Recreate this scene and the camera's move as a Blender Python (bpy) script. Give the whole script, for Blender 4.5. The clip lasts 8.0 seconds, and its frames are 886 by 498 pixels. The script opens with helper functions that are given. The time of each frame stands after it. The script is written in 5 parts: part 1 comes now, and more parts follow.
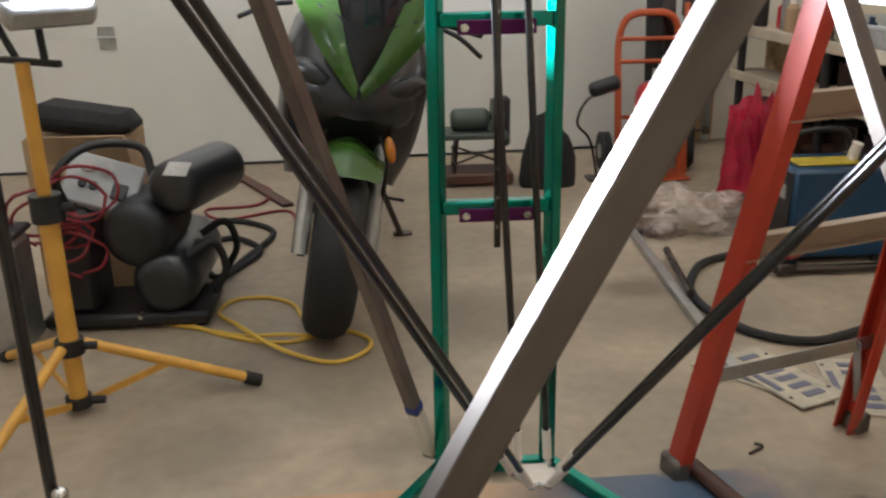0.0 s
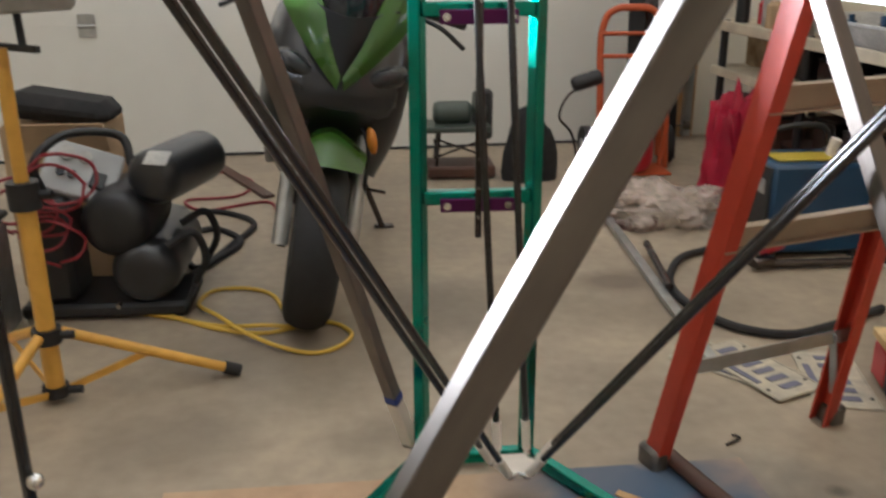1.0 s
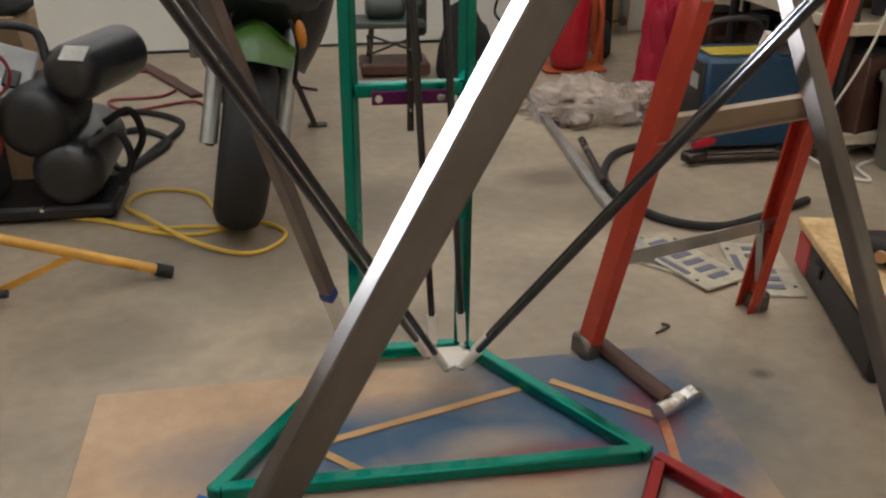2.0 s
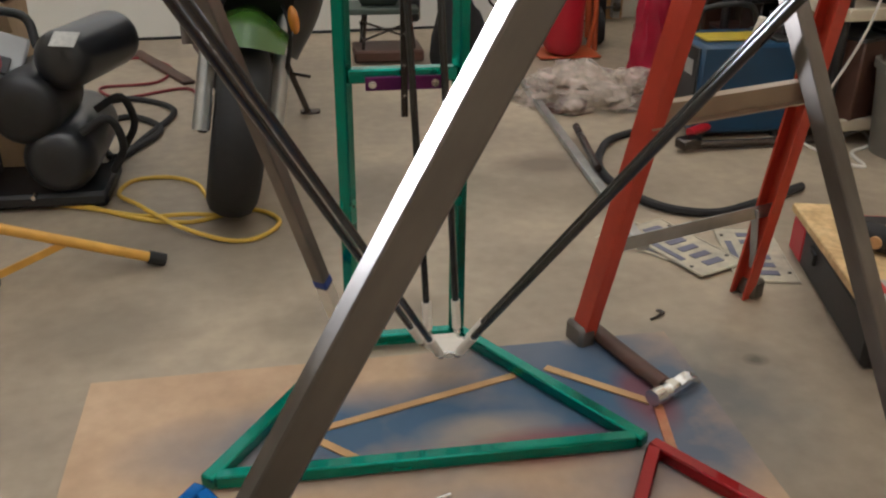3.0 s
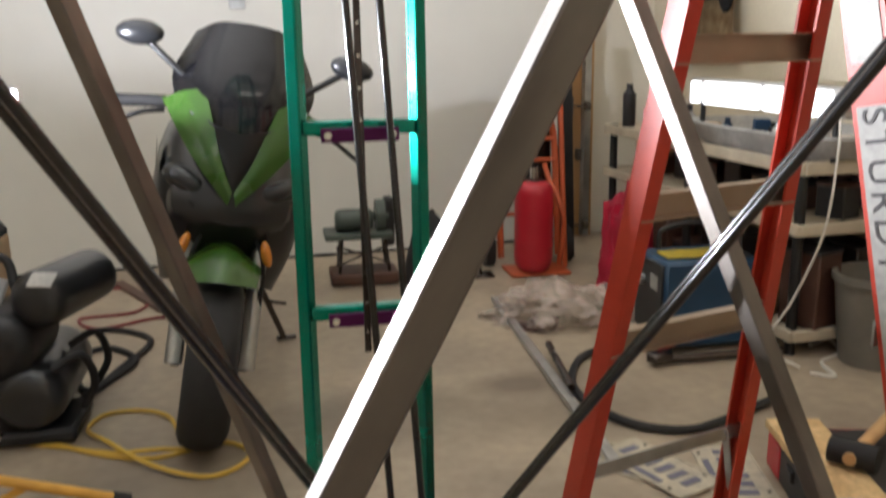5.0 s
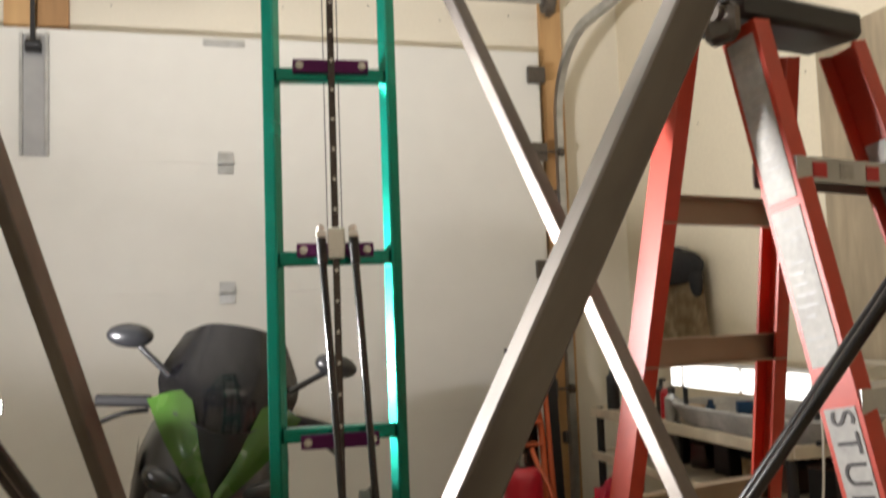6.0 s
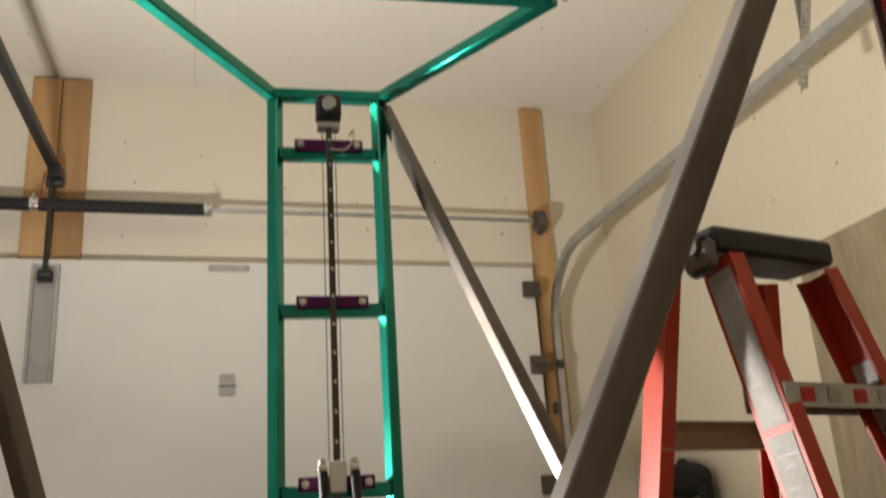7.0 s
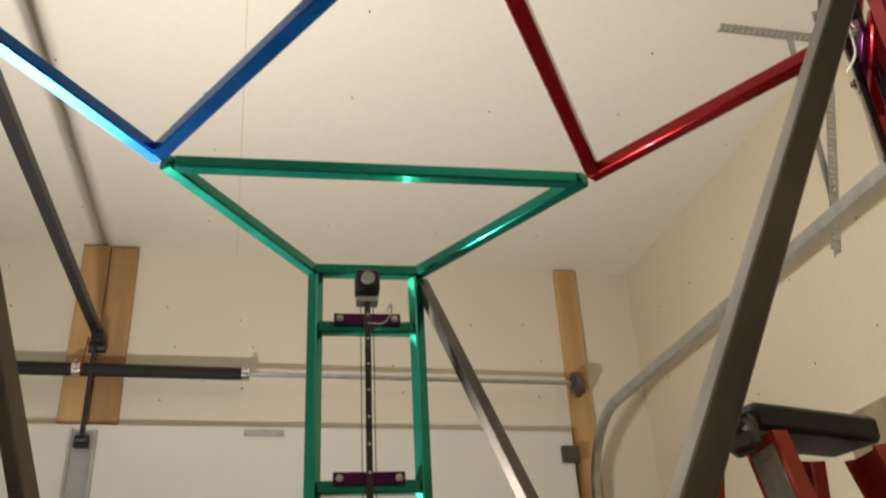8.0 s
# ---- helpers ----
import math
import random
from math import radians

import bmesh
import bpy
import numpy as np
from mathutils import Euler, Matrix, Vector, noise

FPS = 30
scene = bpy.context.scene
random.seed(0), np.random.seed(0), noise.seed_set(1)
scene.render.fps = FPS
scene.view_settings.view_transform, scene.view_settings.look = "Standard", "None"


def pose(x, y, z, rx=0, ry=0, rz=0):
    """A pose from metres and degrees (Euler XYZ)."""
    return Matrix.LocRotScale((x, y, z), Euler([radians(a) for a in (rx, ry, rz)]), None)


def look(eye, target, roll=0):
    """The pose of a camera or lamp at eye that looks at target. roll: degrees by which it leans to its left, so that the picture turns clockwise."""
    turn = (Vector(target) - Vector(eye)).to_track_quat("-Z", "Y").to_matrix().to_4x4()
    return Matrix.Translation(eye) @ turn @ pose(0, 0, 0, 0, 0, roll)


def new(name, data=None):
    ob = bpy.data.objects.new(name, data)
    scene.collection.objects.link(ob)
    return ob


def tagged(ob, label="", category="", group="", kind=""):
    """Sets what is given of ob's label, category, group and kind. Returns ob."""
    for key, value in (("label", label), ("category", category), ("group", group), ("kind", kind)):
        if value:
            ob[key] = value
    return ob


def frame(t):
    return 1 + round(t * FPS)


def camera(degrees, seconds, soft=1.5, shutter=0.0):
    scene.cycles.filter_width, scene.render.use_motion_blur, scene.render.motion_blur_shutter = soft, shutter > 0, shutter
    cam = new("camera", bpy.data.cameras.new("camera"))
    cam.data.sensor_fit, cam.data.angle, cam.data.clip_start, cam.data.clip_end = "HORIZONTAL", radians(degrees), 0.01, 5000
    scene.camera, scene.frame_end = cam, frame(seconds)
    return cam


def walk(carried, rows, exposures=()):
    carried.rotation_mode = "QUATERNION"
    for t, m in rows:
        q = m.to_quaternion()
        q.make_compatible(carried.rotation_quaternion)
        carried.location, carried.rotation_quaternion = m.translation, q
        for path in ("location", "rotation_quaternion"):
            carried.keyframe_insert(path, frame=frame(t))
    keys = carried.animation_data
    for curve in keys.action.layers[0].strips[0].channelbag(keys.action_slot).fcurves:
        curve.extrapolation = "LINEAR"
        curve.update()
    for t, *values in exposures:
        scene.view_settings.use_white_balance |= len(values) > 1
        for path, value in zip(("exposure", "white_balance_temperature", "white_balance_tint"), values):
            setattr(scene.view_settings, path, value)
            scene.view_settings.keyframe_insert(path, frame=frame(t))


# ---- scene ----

cam = camera(53.11, 8.0, soft=2.2, shutter=0.4)
PATH = [
    (0.0, pose(-0.1888, -1.5419, 1.0318, 70.831, 0.939, -3.665)),
    (0.5, pose(-0.1941, -1.5452, 1.0349, 71.974, 1.129, -1.447)),
    (1.0, pose(-0.1871, -1.5445, 1.0236, 70.481, 0.152, -4.634)),
    (1.5, pose(-0.1766, -1.5411, 1.0098, 66.167, -0.312, -7.835)),
    (3.0, pose(-0.1774, -1.5313, 0.9972, 63.491, -0.604, -9.047)),
    (3.5, pose(-0.1733, -1.5324, 1.0004, 63.841, -0.167, -9.257)),
    (4.0, pose(-0.1692, -1.5505, 1.0166, 68.617, 0.222, -9.816)),
    (4.2, pose(-0.1647, -1.5521, 1.0193, 68.794, 0.212, -10.337)),
    (5.5, pose(-0.1250, -1.5385, 1.0702, 85.885, 1.527, -10.527)),
    (6.0, pose(-0.1234, -1.5691, 1.0937, 94.607, 2.032, -11.261)),
    (6.5, pose(-0.1287, -1.5986, 1.1069, 101.476, 2.876, -11.516)),
    (7.0, pose(-0.1292, -1.6244, 1.1232, 107.993, 3.522, -10.927)),
    (7.5, pose(-0.1329, -1.6434, 1.1385, 114.039, 3.290, -9.585)),
    (8.0, pose(-0.1362, -1.6560, 1.1456, 118.212, 2.956, -8.692)),
]
walk(cam, PATH, exposures=[(0.0, 0.9, 5450, 10), (4.0, 0.95, 5450, 10), (5.5, 0.62, 5850, 10), (6.5, -0.08, 6450, 10), (8.0, -0.5, 6700, 10)])

# ---------------------------------------------------------------- light
world = bpy.data.worlds.new("night")
world.use_nodes = True
world.node_tree.nodes["Background"].inputs[0].default_value = (0.02, 0.025, 0.04, 1)
world.node_tree.nodes["Background"].inputs[1].default_value = 0.3
scene.world = world

LAMP_AT = Vector((-0.93, 0.37, 0.91))


def lamp(name, at, target, watts, colour, size, size_y):
    data = bpy.data.lights.new(name, "AREA")
    data.energy, data.color = watts, colour
    data.shape, data.size, data.size_y = "RECTANGLE", size, size_y
    ob = new(name, data)
    ob.matrix_world = look(at, target)
    return ob


AIM = (Vector((0.85, -0.80, 2.5)), Vector((1.05, 0.75, 2.4)))   # where the two lamp heads point
SEAT = (Vector((0.06, -0.04, 0.07)), Vector((-0.05, 0.06, 0.08)))  # and where they sit
lamp("work_light_beam", LAMP_AT + SEAT[0], LAMP_AT + AIM[0], 96, (1.0, 0.93, 0.86), 0.12, 0.06)
lamp("work_light_beam", LAMP_AT + SEAT[1], LAMP_AT + AIM[1], 33, (1.0, 0.94, 0.90), 0.12, 0.06)
# unseen lamp behind the camera, added only as weak fill
lamp("unseen_fill_light", (0.9, -2.2, 3.42), (0.9, -1.9, 0.0), 3, (1.0, 0.84, 0.64), 1.2, 0.15)

# ---------------------------------------------------------------- materials


def mat(name, colour, rough=0.5, metal=0.0, vary=0.15, scale=12.0, bump=0.0, bump_scale=None, second=None, blotch=2.5,
        spread=(0.35, 0.7), coat=0.0, stretch=None):
    """A surface with variation at two scales: fine grain of size 1/scale and broad blotches of size 1/blotch."""
    m = bpy.data.materials.new(name)
    m.use_nodes = True
    nt = m.node_tree
    n, l = nt.nodes, nt.links
    b = n["Principled BSDF"]
    tc = n.new("ShaderNodeTexCoord")
    vec = tc.outputs["Object"]
    if stretch:
        mp = n.new("ShaderNodeMapping")
        mp.inputs["Scale"].default_value = stretch
        l.new(vec, mp.inputs["Vector"])
        vec = mp.outputs[0]
    fine, broad = n.new("ShaderNodeTexNoise"), n.new("ShaderNodeTexNoise")
    fine.inputs["Scale"].default_value, fine.inputs["Detail"].default_value = scale, 5
    broad.inputs["Scale"].default_value, broad.inputs["Detail"].default_value = blotch, 4
    l.new(vec, fine.inputs["Vector"])
    l.new(vec, broad.inputs["Vector"])
    ramp = n.new("ShaderNodeValToRGB")
    ramp.color_ramp.elements[0].position, ramp.color_ramp.elements[1].position = spread
    dark = tuple(c * (1 - 1.6 * vary) for c in colour)
    ramp.color_ramp.elements[0].color = (*(second or dark), 1)
    ramp.color_ramp.elements[1].color = (*colour, 1)
    l.new(broad.outputs["Fac"], ramp.inputs[0])
    mix = n.new("ShaderNodeMix")
    mix.data_type, mix.blend_type = "RGBA", "MULTIPLY"
    mix.inputs["Factor"].default_value = 1.0
    fr = n.new("ShaderNodeMapRange")
    fr.inputs["From Min"].default_value, fr.inputs["From Max"].default_value = 0.25, 0.75
    fr.inputs["To Min"].default_value, fr.inputs["To Max"].default_value = 1 - vary, 1 + vary * 0.6
    l.new(fine.outputs["Fac"], fr.inputs["Value"])
    l.new(ramp.outputs[0], mix.inputs[6])
    l.new(fr.outputs[0], mix.inputs[7])
    l.new(mix.outputs[2], b.inputs["Base Color"])
    rr = n.new("ShaderNodeMapRange")
    rr.inputs["To Min"].default_value, rr.inputs["To Max"].default_value = max(0.03, rough - 0.08), min(1, rough + 0.1)
    l.new(broad.outputs["Fac"], rr.inputs["Value"])
    l.new(rr.outputs[0], b.inputs["Roughness"])
    b.inputs["Metallic"].default_value = metal
    b.inputs["Coat Weight"].default_value = coat
    if bump:
        bn = n.new("ShaderNodeBump")
        bn.inputs["Strength"].default_value, bn.inputs["Distance"].default_value = bump, 0.004
        src = fine
        if bump_scale:
            src = n.new("ShaderNodeTexNoise")
            src.inputs["Scale"].default_value = bump_scale
            l.new(vec, src.inputs["Vector"])
        l.new(src.outputs["Fac"], bn.inputs["Height"])
        l.new(bn.outputs[0], b.inputs["Normal"])
    return m


M_floor = mat("concrete", (0.42, 0.345, 0.25), 0.5, vary=0.15, scale=22, bump=0.12, second=(0.27, 0.22, 0.165), blotch=1.9, spread=(0.28, 0.62))
M_drywall = mat("painted_drywall", (0.76, 0.71, 0.60), 0.85, vary=0.03, scale=60, bump=0.1, bump_scale=180, blotch=0.9)
M_cream = mat("cream_painted_drywall", (0.71, 0.64, 0.49), 0.85, vary=0.05, scale=60, bump=0.1, bump_scale=180, blotch=1.1)
M_ceiling = mat("ceiling_drywall", (0.78, 0.75, 0.67), 0.9, vary=0.03, scale=30, bump=0.08, bump_scale=120, blotch=0.7)
M_door = mat("white_door_steel", (0.74, 0.73, 0.69), 0.45, vary=0.025, scale=8, bump=0.05, bump_scale=240, blotch=1.2)
M_pine = mat("pine_board", (0.62, 0.40, 0.19), 0.6, vary=0.12, scale=22, bump=0.15, second=(0.47, 0.27, 0.11), blotch=5, stretch=(1, 1, 0.12))
M_stained = mat("stained_pine_board", (0.46, 0.27, 0.12), 0.6, vary=0.16, scale=22, bump=0.15, second=(0.33, 0.18, 0.08), blotch=5, stretch=(1, 1, 0.12))
M_osb = mat("weathered_plywood", (0.40, 0.32, 0.21), 0.75, vary=0.2, scale=30, bump=0.3, second=(0.26, 0.21, 0.14), blotch=6, stretch=(1, 1, 0.2))
M_chip = mat("chipboard", (0.72, 0.52, 0.26), 0.7, vary=0.25, scale=60, bump=0.3, second=(0.55, 0.36, 0.16), blotch=25)
M_green = mat("green_candy_paint", (0.002, 0.25, 0.18), 0.24, metal=0.85, vary=0.06, scale=40, coat=0.5, blotch=8)
M_red = mat("red_candy_paint", (0.30, 0.005, 0.010), 0.24, metal=0.85, vary=0.06, scale=40, coat=0.5, blotch=8)
M_blue = mat("blue_candy_paint", (0.004, 0.115, 0.42), 0.24, metal=0.85, vary=0.06, scale=40, coat=0.5, blotch=8)
M_steel = mat("bare_steel", (0.22, 0.198, 0.178), 0.40, metal=0.85, vary=0.12, scale=60, second=(0.12, 0.106, 0.096), blotch=9, spread=(0.36, 0.6), bump=0.04, stretch=(1, 1, 0.35))
M_purple = mat("purple_anodised", (0.10, 0.012, 0.09), 0.35, metal=0.7, vary=0.05)
M_chrome = mat("bright_zinc", (0.75, 0.74, 0.72), 0.22, metal=1.0, vary=0.06, scale=30)
M_castiron = mat("dull_cast_steel", (0.16, 0.14, 0.12), 0.5, metal=0.6, vary=0.2, scale=40)
M_galv = mat("galvanised_steel", (0.55, 0.56, 0.56), 0.38, metal=0.9, vary=0.12, scale=25, blotch=14)
M_carbon = mat("black_carbon_tube", (0.012, 0.012, 0.014), 0.22, vary=0.2, scale=80, coat=0.6)
M_rail = mat("dark_rail_steel", (0.10, 0.085, 0.08), 0.25, metal=0.9, vary=0.1)
M_black = mat("black_plastic", (0.018, 0.018, 0.02), 0.45, vary=0.2, scale=50)
M_rubber = mat("black_rubber", (0.022, 0.021, 0.022), 0.75, vary=0.2, scale=40, bump=0.2)
M_white = mat("white_printed_plastic", (0.78, 0.72, 0.64), 0.5, vary=0.05, scale=60, bump=0.05)
M_yellow = mat("yellow_painted_tube", (0.74, 0.40, 0.06), 0.38, vary=0.1, scale=30, blotch=12)
M_orange = mat("orange_fibreglass", (0.54, 0.055, 0.024), 0.42, vary=0.08, scale=40, second=(0.44, 0.040, 0.018), blotch=5)
M_darkorange = mat("orange_painted_steel", (0.55, 0.105, 0.03), 0.45, vary=0.1, scale=30)
M_label = mat("paper_label", (0.47, 0.46, 0.43), 0.6, vary=0.18, scale=90, second=(0.34, 0.33, 0.31), blotch=14)
M_plate = mat("worn_cream_plate", (0.60, 0.54, 0.40), 0.5, vary=0.15, scale=40, second=(0.40, 0.36, 0.29), blotch=16)
M_bucket = mat("scuffed_grey_plastic", (0.19, 0.175, 0.145), 0.55, vary=0.12, scale=20, blotch=6)
M_ink = mat("dark_ink", (0.05, 0.045, 0.045), 0.6, vary=0.1)
M_blueink = mat("blue_ink", (0.17, 0.17, 0.24), 0.6, vary=0.1)
M_redink = mat("red_ink", (0.5, 0.03, 0.03), 0.6, vary=0.1)
M_bike_green = mat("lime_fairing_paint", (0.085, 0.20, 0.03), 0.25, vary=0.05, coat=0.7, blotch=5)
M_bike_black = mat("dark_fairing_plastic", (0.02, 0.021, 0.024), 0.3, vary=0.15, coat=0.3)
M_screen = mat("smoked_screen", (0.015, 0.015, 0.018), 0.08, vary=0.1, coat=0.8)
M_lens = mat("lamp_lens", (0.02, 0.021, 0.023), 0.16, vary=0.1, coat=0.2)
M_amber = mat("amber_lens", (0.52, 0.19, 0.02), 0.25, vary=0.05)
M_yellowpanel = mat("yellow_panel", (0.55, 0.42, 0.03), 0.4, vary=0.15, scale=30)
M_cord = mat("yellow_cord", (0.72, 0.47, 0.06), 0.5, vary=0.1)
M_redcord = mat("red_cable", (0.24, 0.018, 0.028), 0.45, vary=0.1)
M_whitecord = mat("white_cable", (0.75, 0.72, 0.66), 0.5, vary=0.05)
M_redsteel = mat("red_painted_steel", (0.50, 0.015, 0.03), 0.35, vary=0.1)
M_bluesteel = mat("blue_painted_steel", (0.012, 0.055, 0.125), 0.4, vary=0.12)
M_greysteel = mat("grey_painted_panel", (0.42, 0.42, 0.42), 0.45, vary=0.1)
M_shelf = mat("beige_shelf_plastic", (0.62, 0.55, 0.42), 0.55, vary=0.1, second=(0.5, 0.43, 0.32), blotch=6)
M_greymachine = mat("grey_green_machine_paint", (0.07, 0.09, 0.075), 0.45, vary=0.15)
M_channel = mat("brown_aluminium_channel", (0.42, 0.33, 0.24), 0.4, metal=0.5, vary=0.1)
M_cloth = mat("black_cloth", (0.022, 0.021, 0.022), 0.9, vary=0.3, scale=40, bump=0.4)
M_tan = mat("tan_cloth", (0.56, 0.44, 0.27), 0.9, vary=0.2, scale=25, second=(0.30, 0.20, 0.10), blotch=14, bump=0.3)
M_card = mat("cardboard", (0.45, 0.31, 0.18), 0.8, vary=0.1, scale=20)
M_redbag = mat("red_plastic_bag", (0.50, 0.015, 0.05), 0.3, vary=0.2, bump=0.5, scale=18)
M_tape = mat("blue_tape", (0.03, 0.06, 0.30), 0.6, vary=0.1)
M_redlath = mat("oversprayed_lath", (0.42, 0.10, 0.05), 0.6, vary=0.2, scale=40, second=(0.50, 0.26, 0.13), blotch=14)
M_leather = mat("dark_wood_handle", (0.10, 0.045, 0.03), 0.5, vary=0.2)


def ground_across(m, amount):
    """Grinding marks round a bar whose own z axis runs along it: the shine spreads lengthwise."""
    n, l = m.node_tree.nodes, m.node_tree.links
    b, t = n["Principled BSDF"], n.new("ShaderNodeTangent")
    t.direction_type, t.axis = "RADIAL", "Z"
    l.new(t.outputs[0], b.inputs["Tangent"])
    b.inputs["Anisotropic"].default_value, b.inputs["Anisotropic Rotation"].default_value = amount, 0.25


ground_across(M_steel, 0.8)
for m in (M_green, M_red, M_blue):
    ground_across(m, 0.6)


def emitter(name, colour, strength):
    m = bpy.data.materials.new(name)
    m.use_nodes = True
    b = m.node_tree.nodes["Principled BSDF"]
    b.inputs["Base Color"].default_value = (*colour, 1)
    b.inputs["Emission Color"].default_value = (*colour, 1)
    b.inputs["Emission Strength"].default_value = strength
    return m


M_glow = emitter("lit_lamp_glass", (1.0, 0.95, 0.9), 30)
# for the white panels on the shelf, which are made to glow
M_glow_panel = emitter("glowing_white_panel", (1.0, 0.96, 0.9), 1.7)


def film():
    m = bpy.data.materials.new("clear_crumpled_film")
    m.use_nodes = True
    n, l = m.node_tree.nodes, m.node_tree.links
    b = n["Principled BSDF"]
    b.inputs["Base Color"].default_value = (0.62, 0.52, 0.46, 1)
    b.inputs["Roughness"].default_value = 0.22
    tc, no = n.new("ShaderNodeTexCoord"), n.new("ShaderNodeTexNoise")
    no.inputs["Scale"].default_value, no.inputs["Detail"].default_value = 16, 6
    l.new(tc.outputs["Object"], no.inputs["Vector"])
    mr = n.new("ShaderNodeMapRange")
    mr.inputs["From Min"].default_value, mr.inputs["From Max"].default_value = 0.3, 0.7
    mr.inputs["To Min"].default_value, mr.inputs["To Max"].default_value = 0.10, 0.75
    l.new(no.outputs["Fac"], mr.inputs["Value"])
    l.new(mr.outputs[0], b.inputs["Alpha"])
    bu = n.new("ShaderNodeBump")
    bu.inputs["Strength"].default_value, bu.inputs["Distance"].default_value = 0.8, 0.02
    l.new(no.outputs["Fac"], bu.inputs["Height"])
    l.new(bu.outputs[0], b.inputs["Normal"])
    return m


M_film = film()


def overspray(m, clouds):
    """Clouds of sprayed paint over a surface: colour, centre, size, amount, grain."""
    n, l = m.node_tree.nodes, m.node_tree.links
    b = n["Principled BSDF"]
    base = b.inputs["Base Color"].links[0].from_socket
    tc = n.new("ShaderNodeTexCoord")
    for colour, centre, size, amount, sc in clouds:
        mp = n.new("ShaderNodeMapping")
        mp.vector_type = "TEXTURE"
        mp.inputs["Location"].default_value, mp.inputs["Scale"].default_value = (*centre, 0), (*size, 1)
        l.new(tc.outputs["Object"], mp.inputs["Vector"])
        gr = n.new("ShaderNodeTexGradient")
        gr.gradient_type = "SPHERICAL"
        l.new(mp.outputs[0], gr.inputs[0])
        no = n.new("ShaderNodeTexNoise")
        no.inputs["Scale"].default_value, no.inputs["Detail"].default_value = sc, 4
        l.new(tc.outputs["Object"], no.inputs["Vector"])
        mu = n.new("ShaderNodeMath")
        mu.operation = "MULTIPLY"
        l.new(gr.outputs["Fac"], mu.inputs[0])
        l.new(no.outputs["Fac"], mu.inputs[1])
        mr = n.new("ShaderNodeMapRange")
        mr.inputs["From Min"].default_value, mr.inputs["From Max"].default_value = 0.03, 0.34
        mr.inputs["To Max"].default_value = amount
        l.new(mu.outputs[0], mr.inputs["Value"])
        mx = n.new("ShaderNodeMix")
        mx.data_type = "RGBA"
        mx.inputs[7].default_value = (*colour, 1)
        l.new(mr.outputs[0], mx.inputs["Factor"])
        l.new(base, mx.inputs[6])
        base = mx.outputs[2]
    l.new(base, b.inputs["Base Color"])
    return m


SPRAY_BLUE, SPRAY_RED = (0.034, 0.10, 0.195), (0.22, 0.035, 0.03)
M_spray = overspray(mat("oversprayed_plywood", (0.56, 0.40, 0.26), 0.7, vary=0.1, scale=30, bump=0.15, second=(0.47, 0.32, 0.20), blotch=4), [
    (SPRAY_BLUE, (-0.05, -0.27), (0.55, 0.17), 0.95, 4), (SPRAY_BLUE, (0.28, -0.12), (0.32, 0.30), 0.8, 7), (SPRAY_BLUE, (0.44, -0.28), (0.34, 0.32), 0.8, 8),
    ((0.42, 0.33, 0.24), (0.10, -0.30), (0.16, 0.07), 0.7, 5), (SPRAY_RED, (0.20, -0.36), (0.20, 0.07), 0.6, 8), (SPRAY_RED, (0.42, -0.25), (0.07, 0.13), 0.6, 6),
    (SPRAY_BLUE, (0.0, -0.75), (0.6, 0.4), 0.9, 4)])
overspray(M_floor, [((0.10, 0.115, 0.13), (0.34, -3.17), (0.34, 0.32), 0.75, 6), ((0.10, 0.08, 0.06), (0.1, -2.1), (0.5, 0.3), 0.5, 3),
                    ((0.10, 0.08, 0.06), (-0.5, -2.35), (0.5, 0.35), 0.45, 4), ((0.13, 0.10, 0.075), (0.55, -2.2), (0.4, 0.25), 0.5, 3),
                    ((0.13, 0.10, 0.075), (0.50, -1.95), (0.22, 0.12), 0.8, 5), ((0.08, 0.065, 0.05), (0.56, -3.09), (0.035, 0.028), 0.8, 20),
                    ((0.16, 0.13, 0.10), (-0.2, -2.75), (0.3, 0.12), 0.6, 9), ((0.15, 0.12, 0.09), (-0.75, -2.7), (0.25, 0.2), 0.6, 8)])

# ---------------------------------------------------------------- builders


def box_into(bm, m, sx, sy, sz, bevel=0.0):
    """A box of that size centred on the pose m."""
    g = bmesh.ops.create_cube(bm, size=1.0, matrix=m @ Matrix.Diagonal((sx, sy, sz, 1)))
    if bevel:
        edges = list({e for v in g["verts"] for e in v.link_edges})
        bmesh.ops.bevel(bm, geom=edges, offset=bevel, segments=1, affect="EDGES")


def along(a, b, up=(0, 0, 1)):
    """A frame in the middle of a-b with z along it; up steers the x axis."""
    a, b = Vector(a), Vector(b)
    z = (b - a).normalized()
    x = Vector(up) - z * z.dot(Vector(up))
    if x.length < 1e-4:
        x = Vector((1, 0, 0)) - z * z.x
    x.normalize()
    y = z.cross(x)
    m = Matrix((x, y, z)).transposed().to_4x4()
    m.translation = (a + b) / 2
    return m


def bar_into(bm, a, b, w, d, up=(0, 0, 1), bevel=0.002):
    box_into(bm, along(a, b, up), w, d, (Vector(b) - Vector(a)).length, bevel)


def rod_into(bm, a, b, r, r2=None, seg=14):
    bmesh.ops.create_cone(bm, cap_ends=True, segments=seg, radius1=r, radius2=r if r2 is None else r2,
                          depth=(Vector(b) - Vector(a)).length, matrix=along(a, b))


def ball_into(bm, at, r, scale=(1, 1, 1), turn=(0, 0, 0), seg=20):
    bmesh.ops.create_uvsphere(bm, u_segments=seg, v_segments=seg // 2 + 2, radius=r,
                              matrix=pose(*at, *turn) @ Matrix.Diagonal((*scale, 1)))


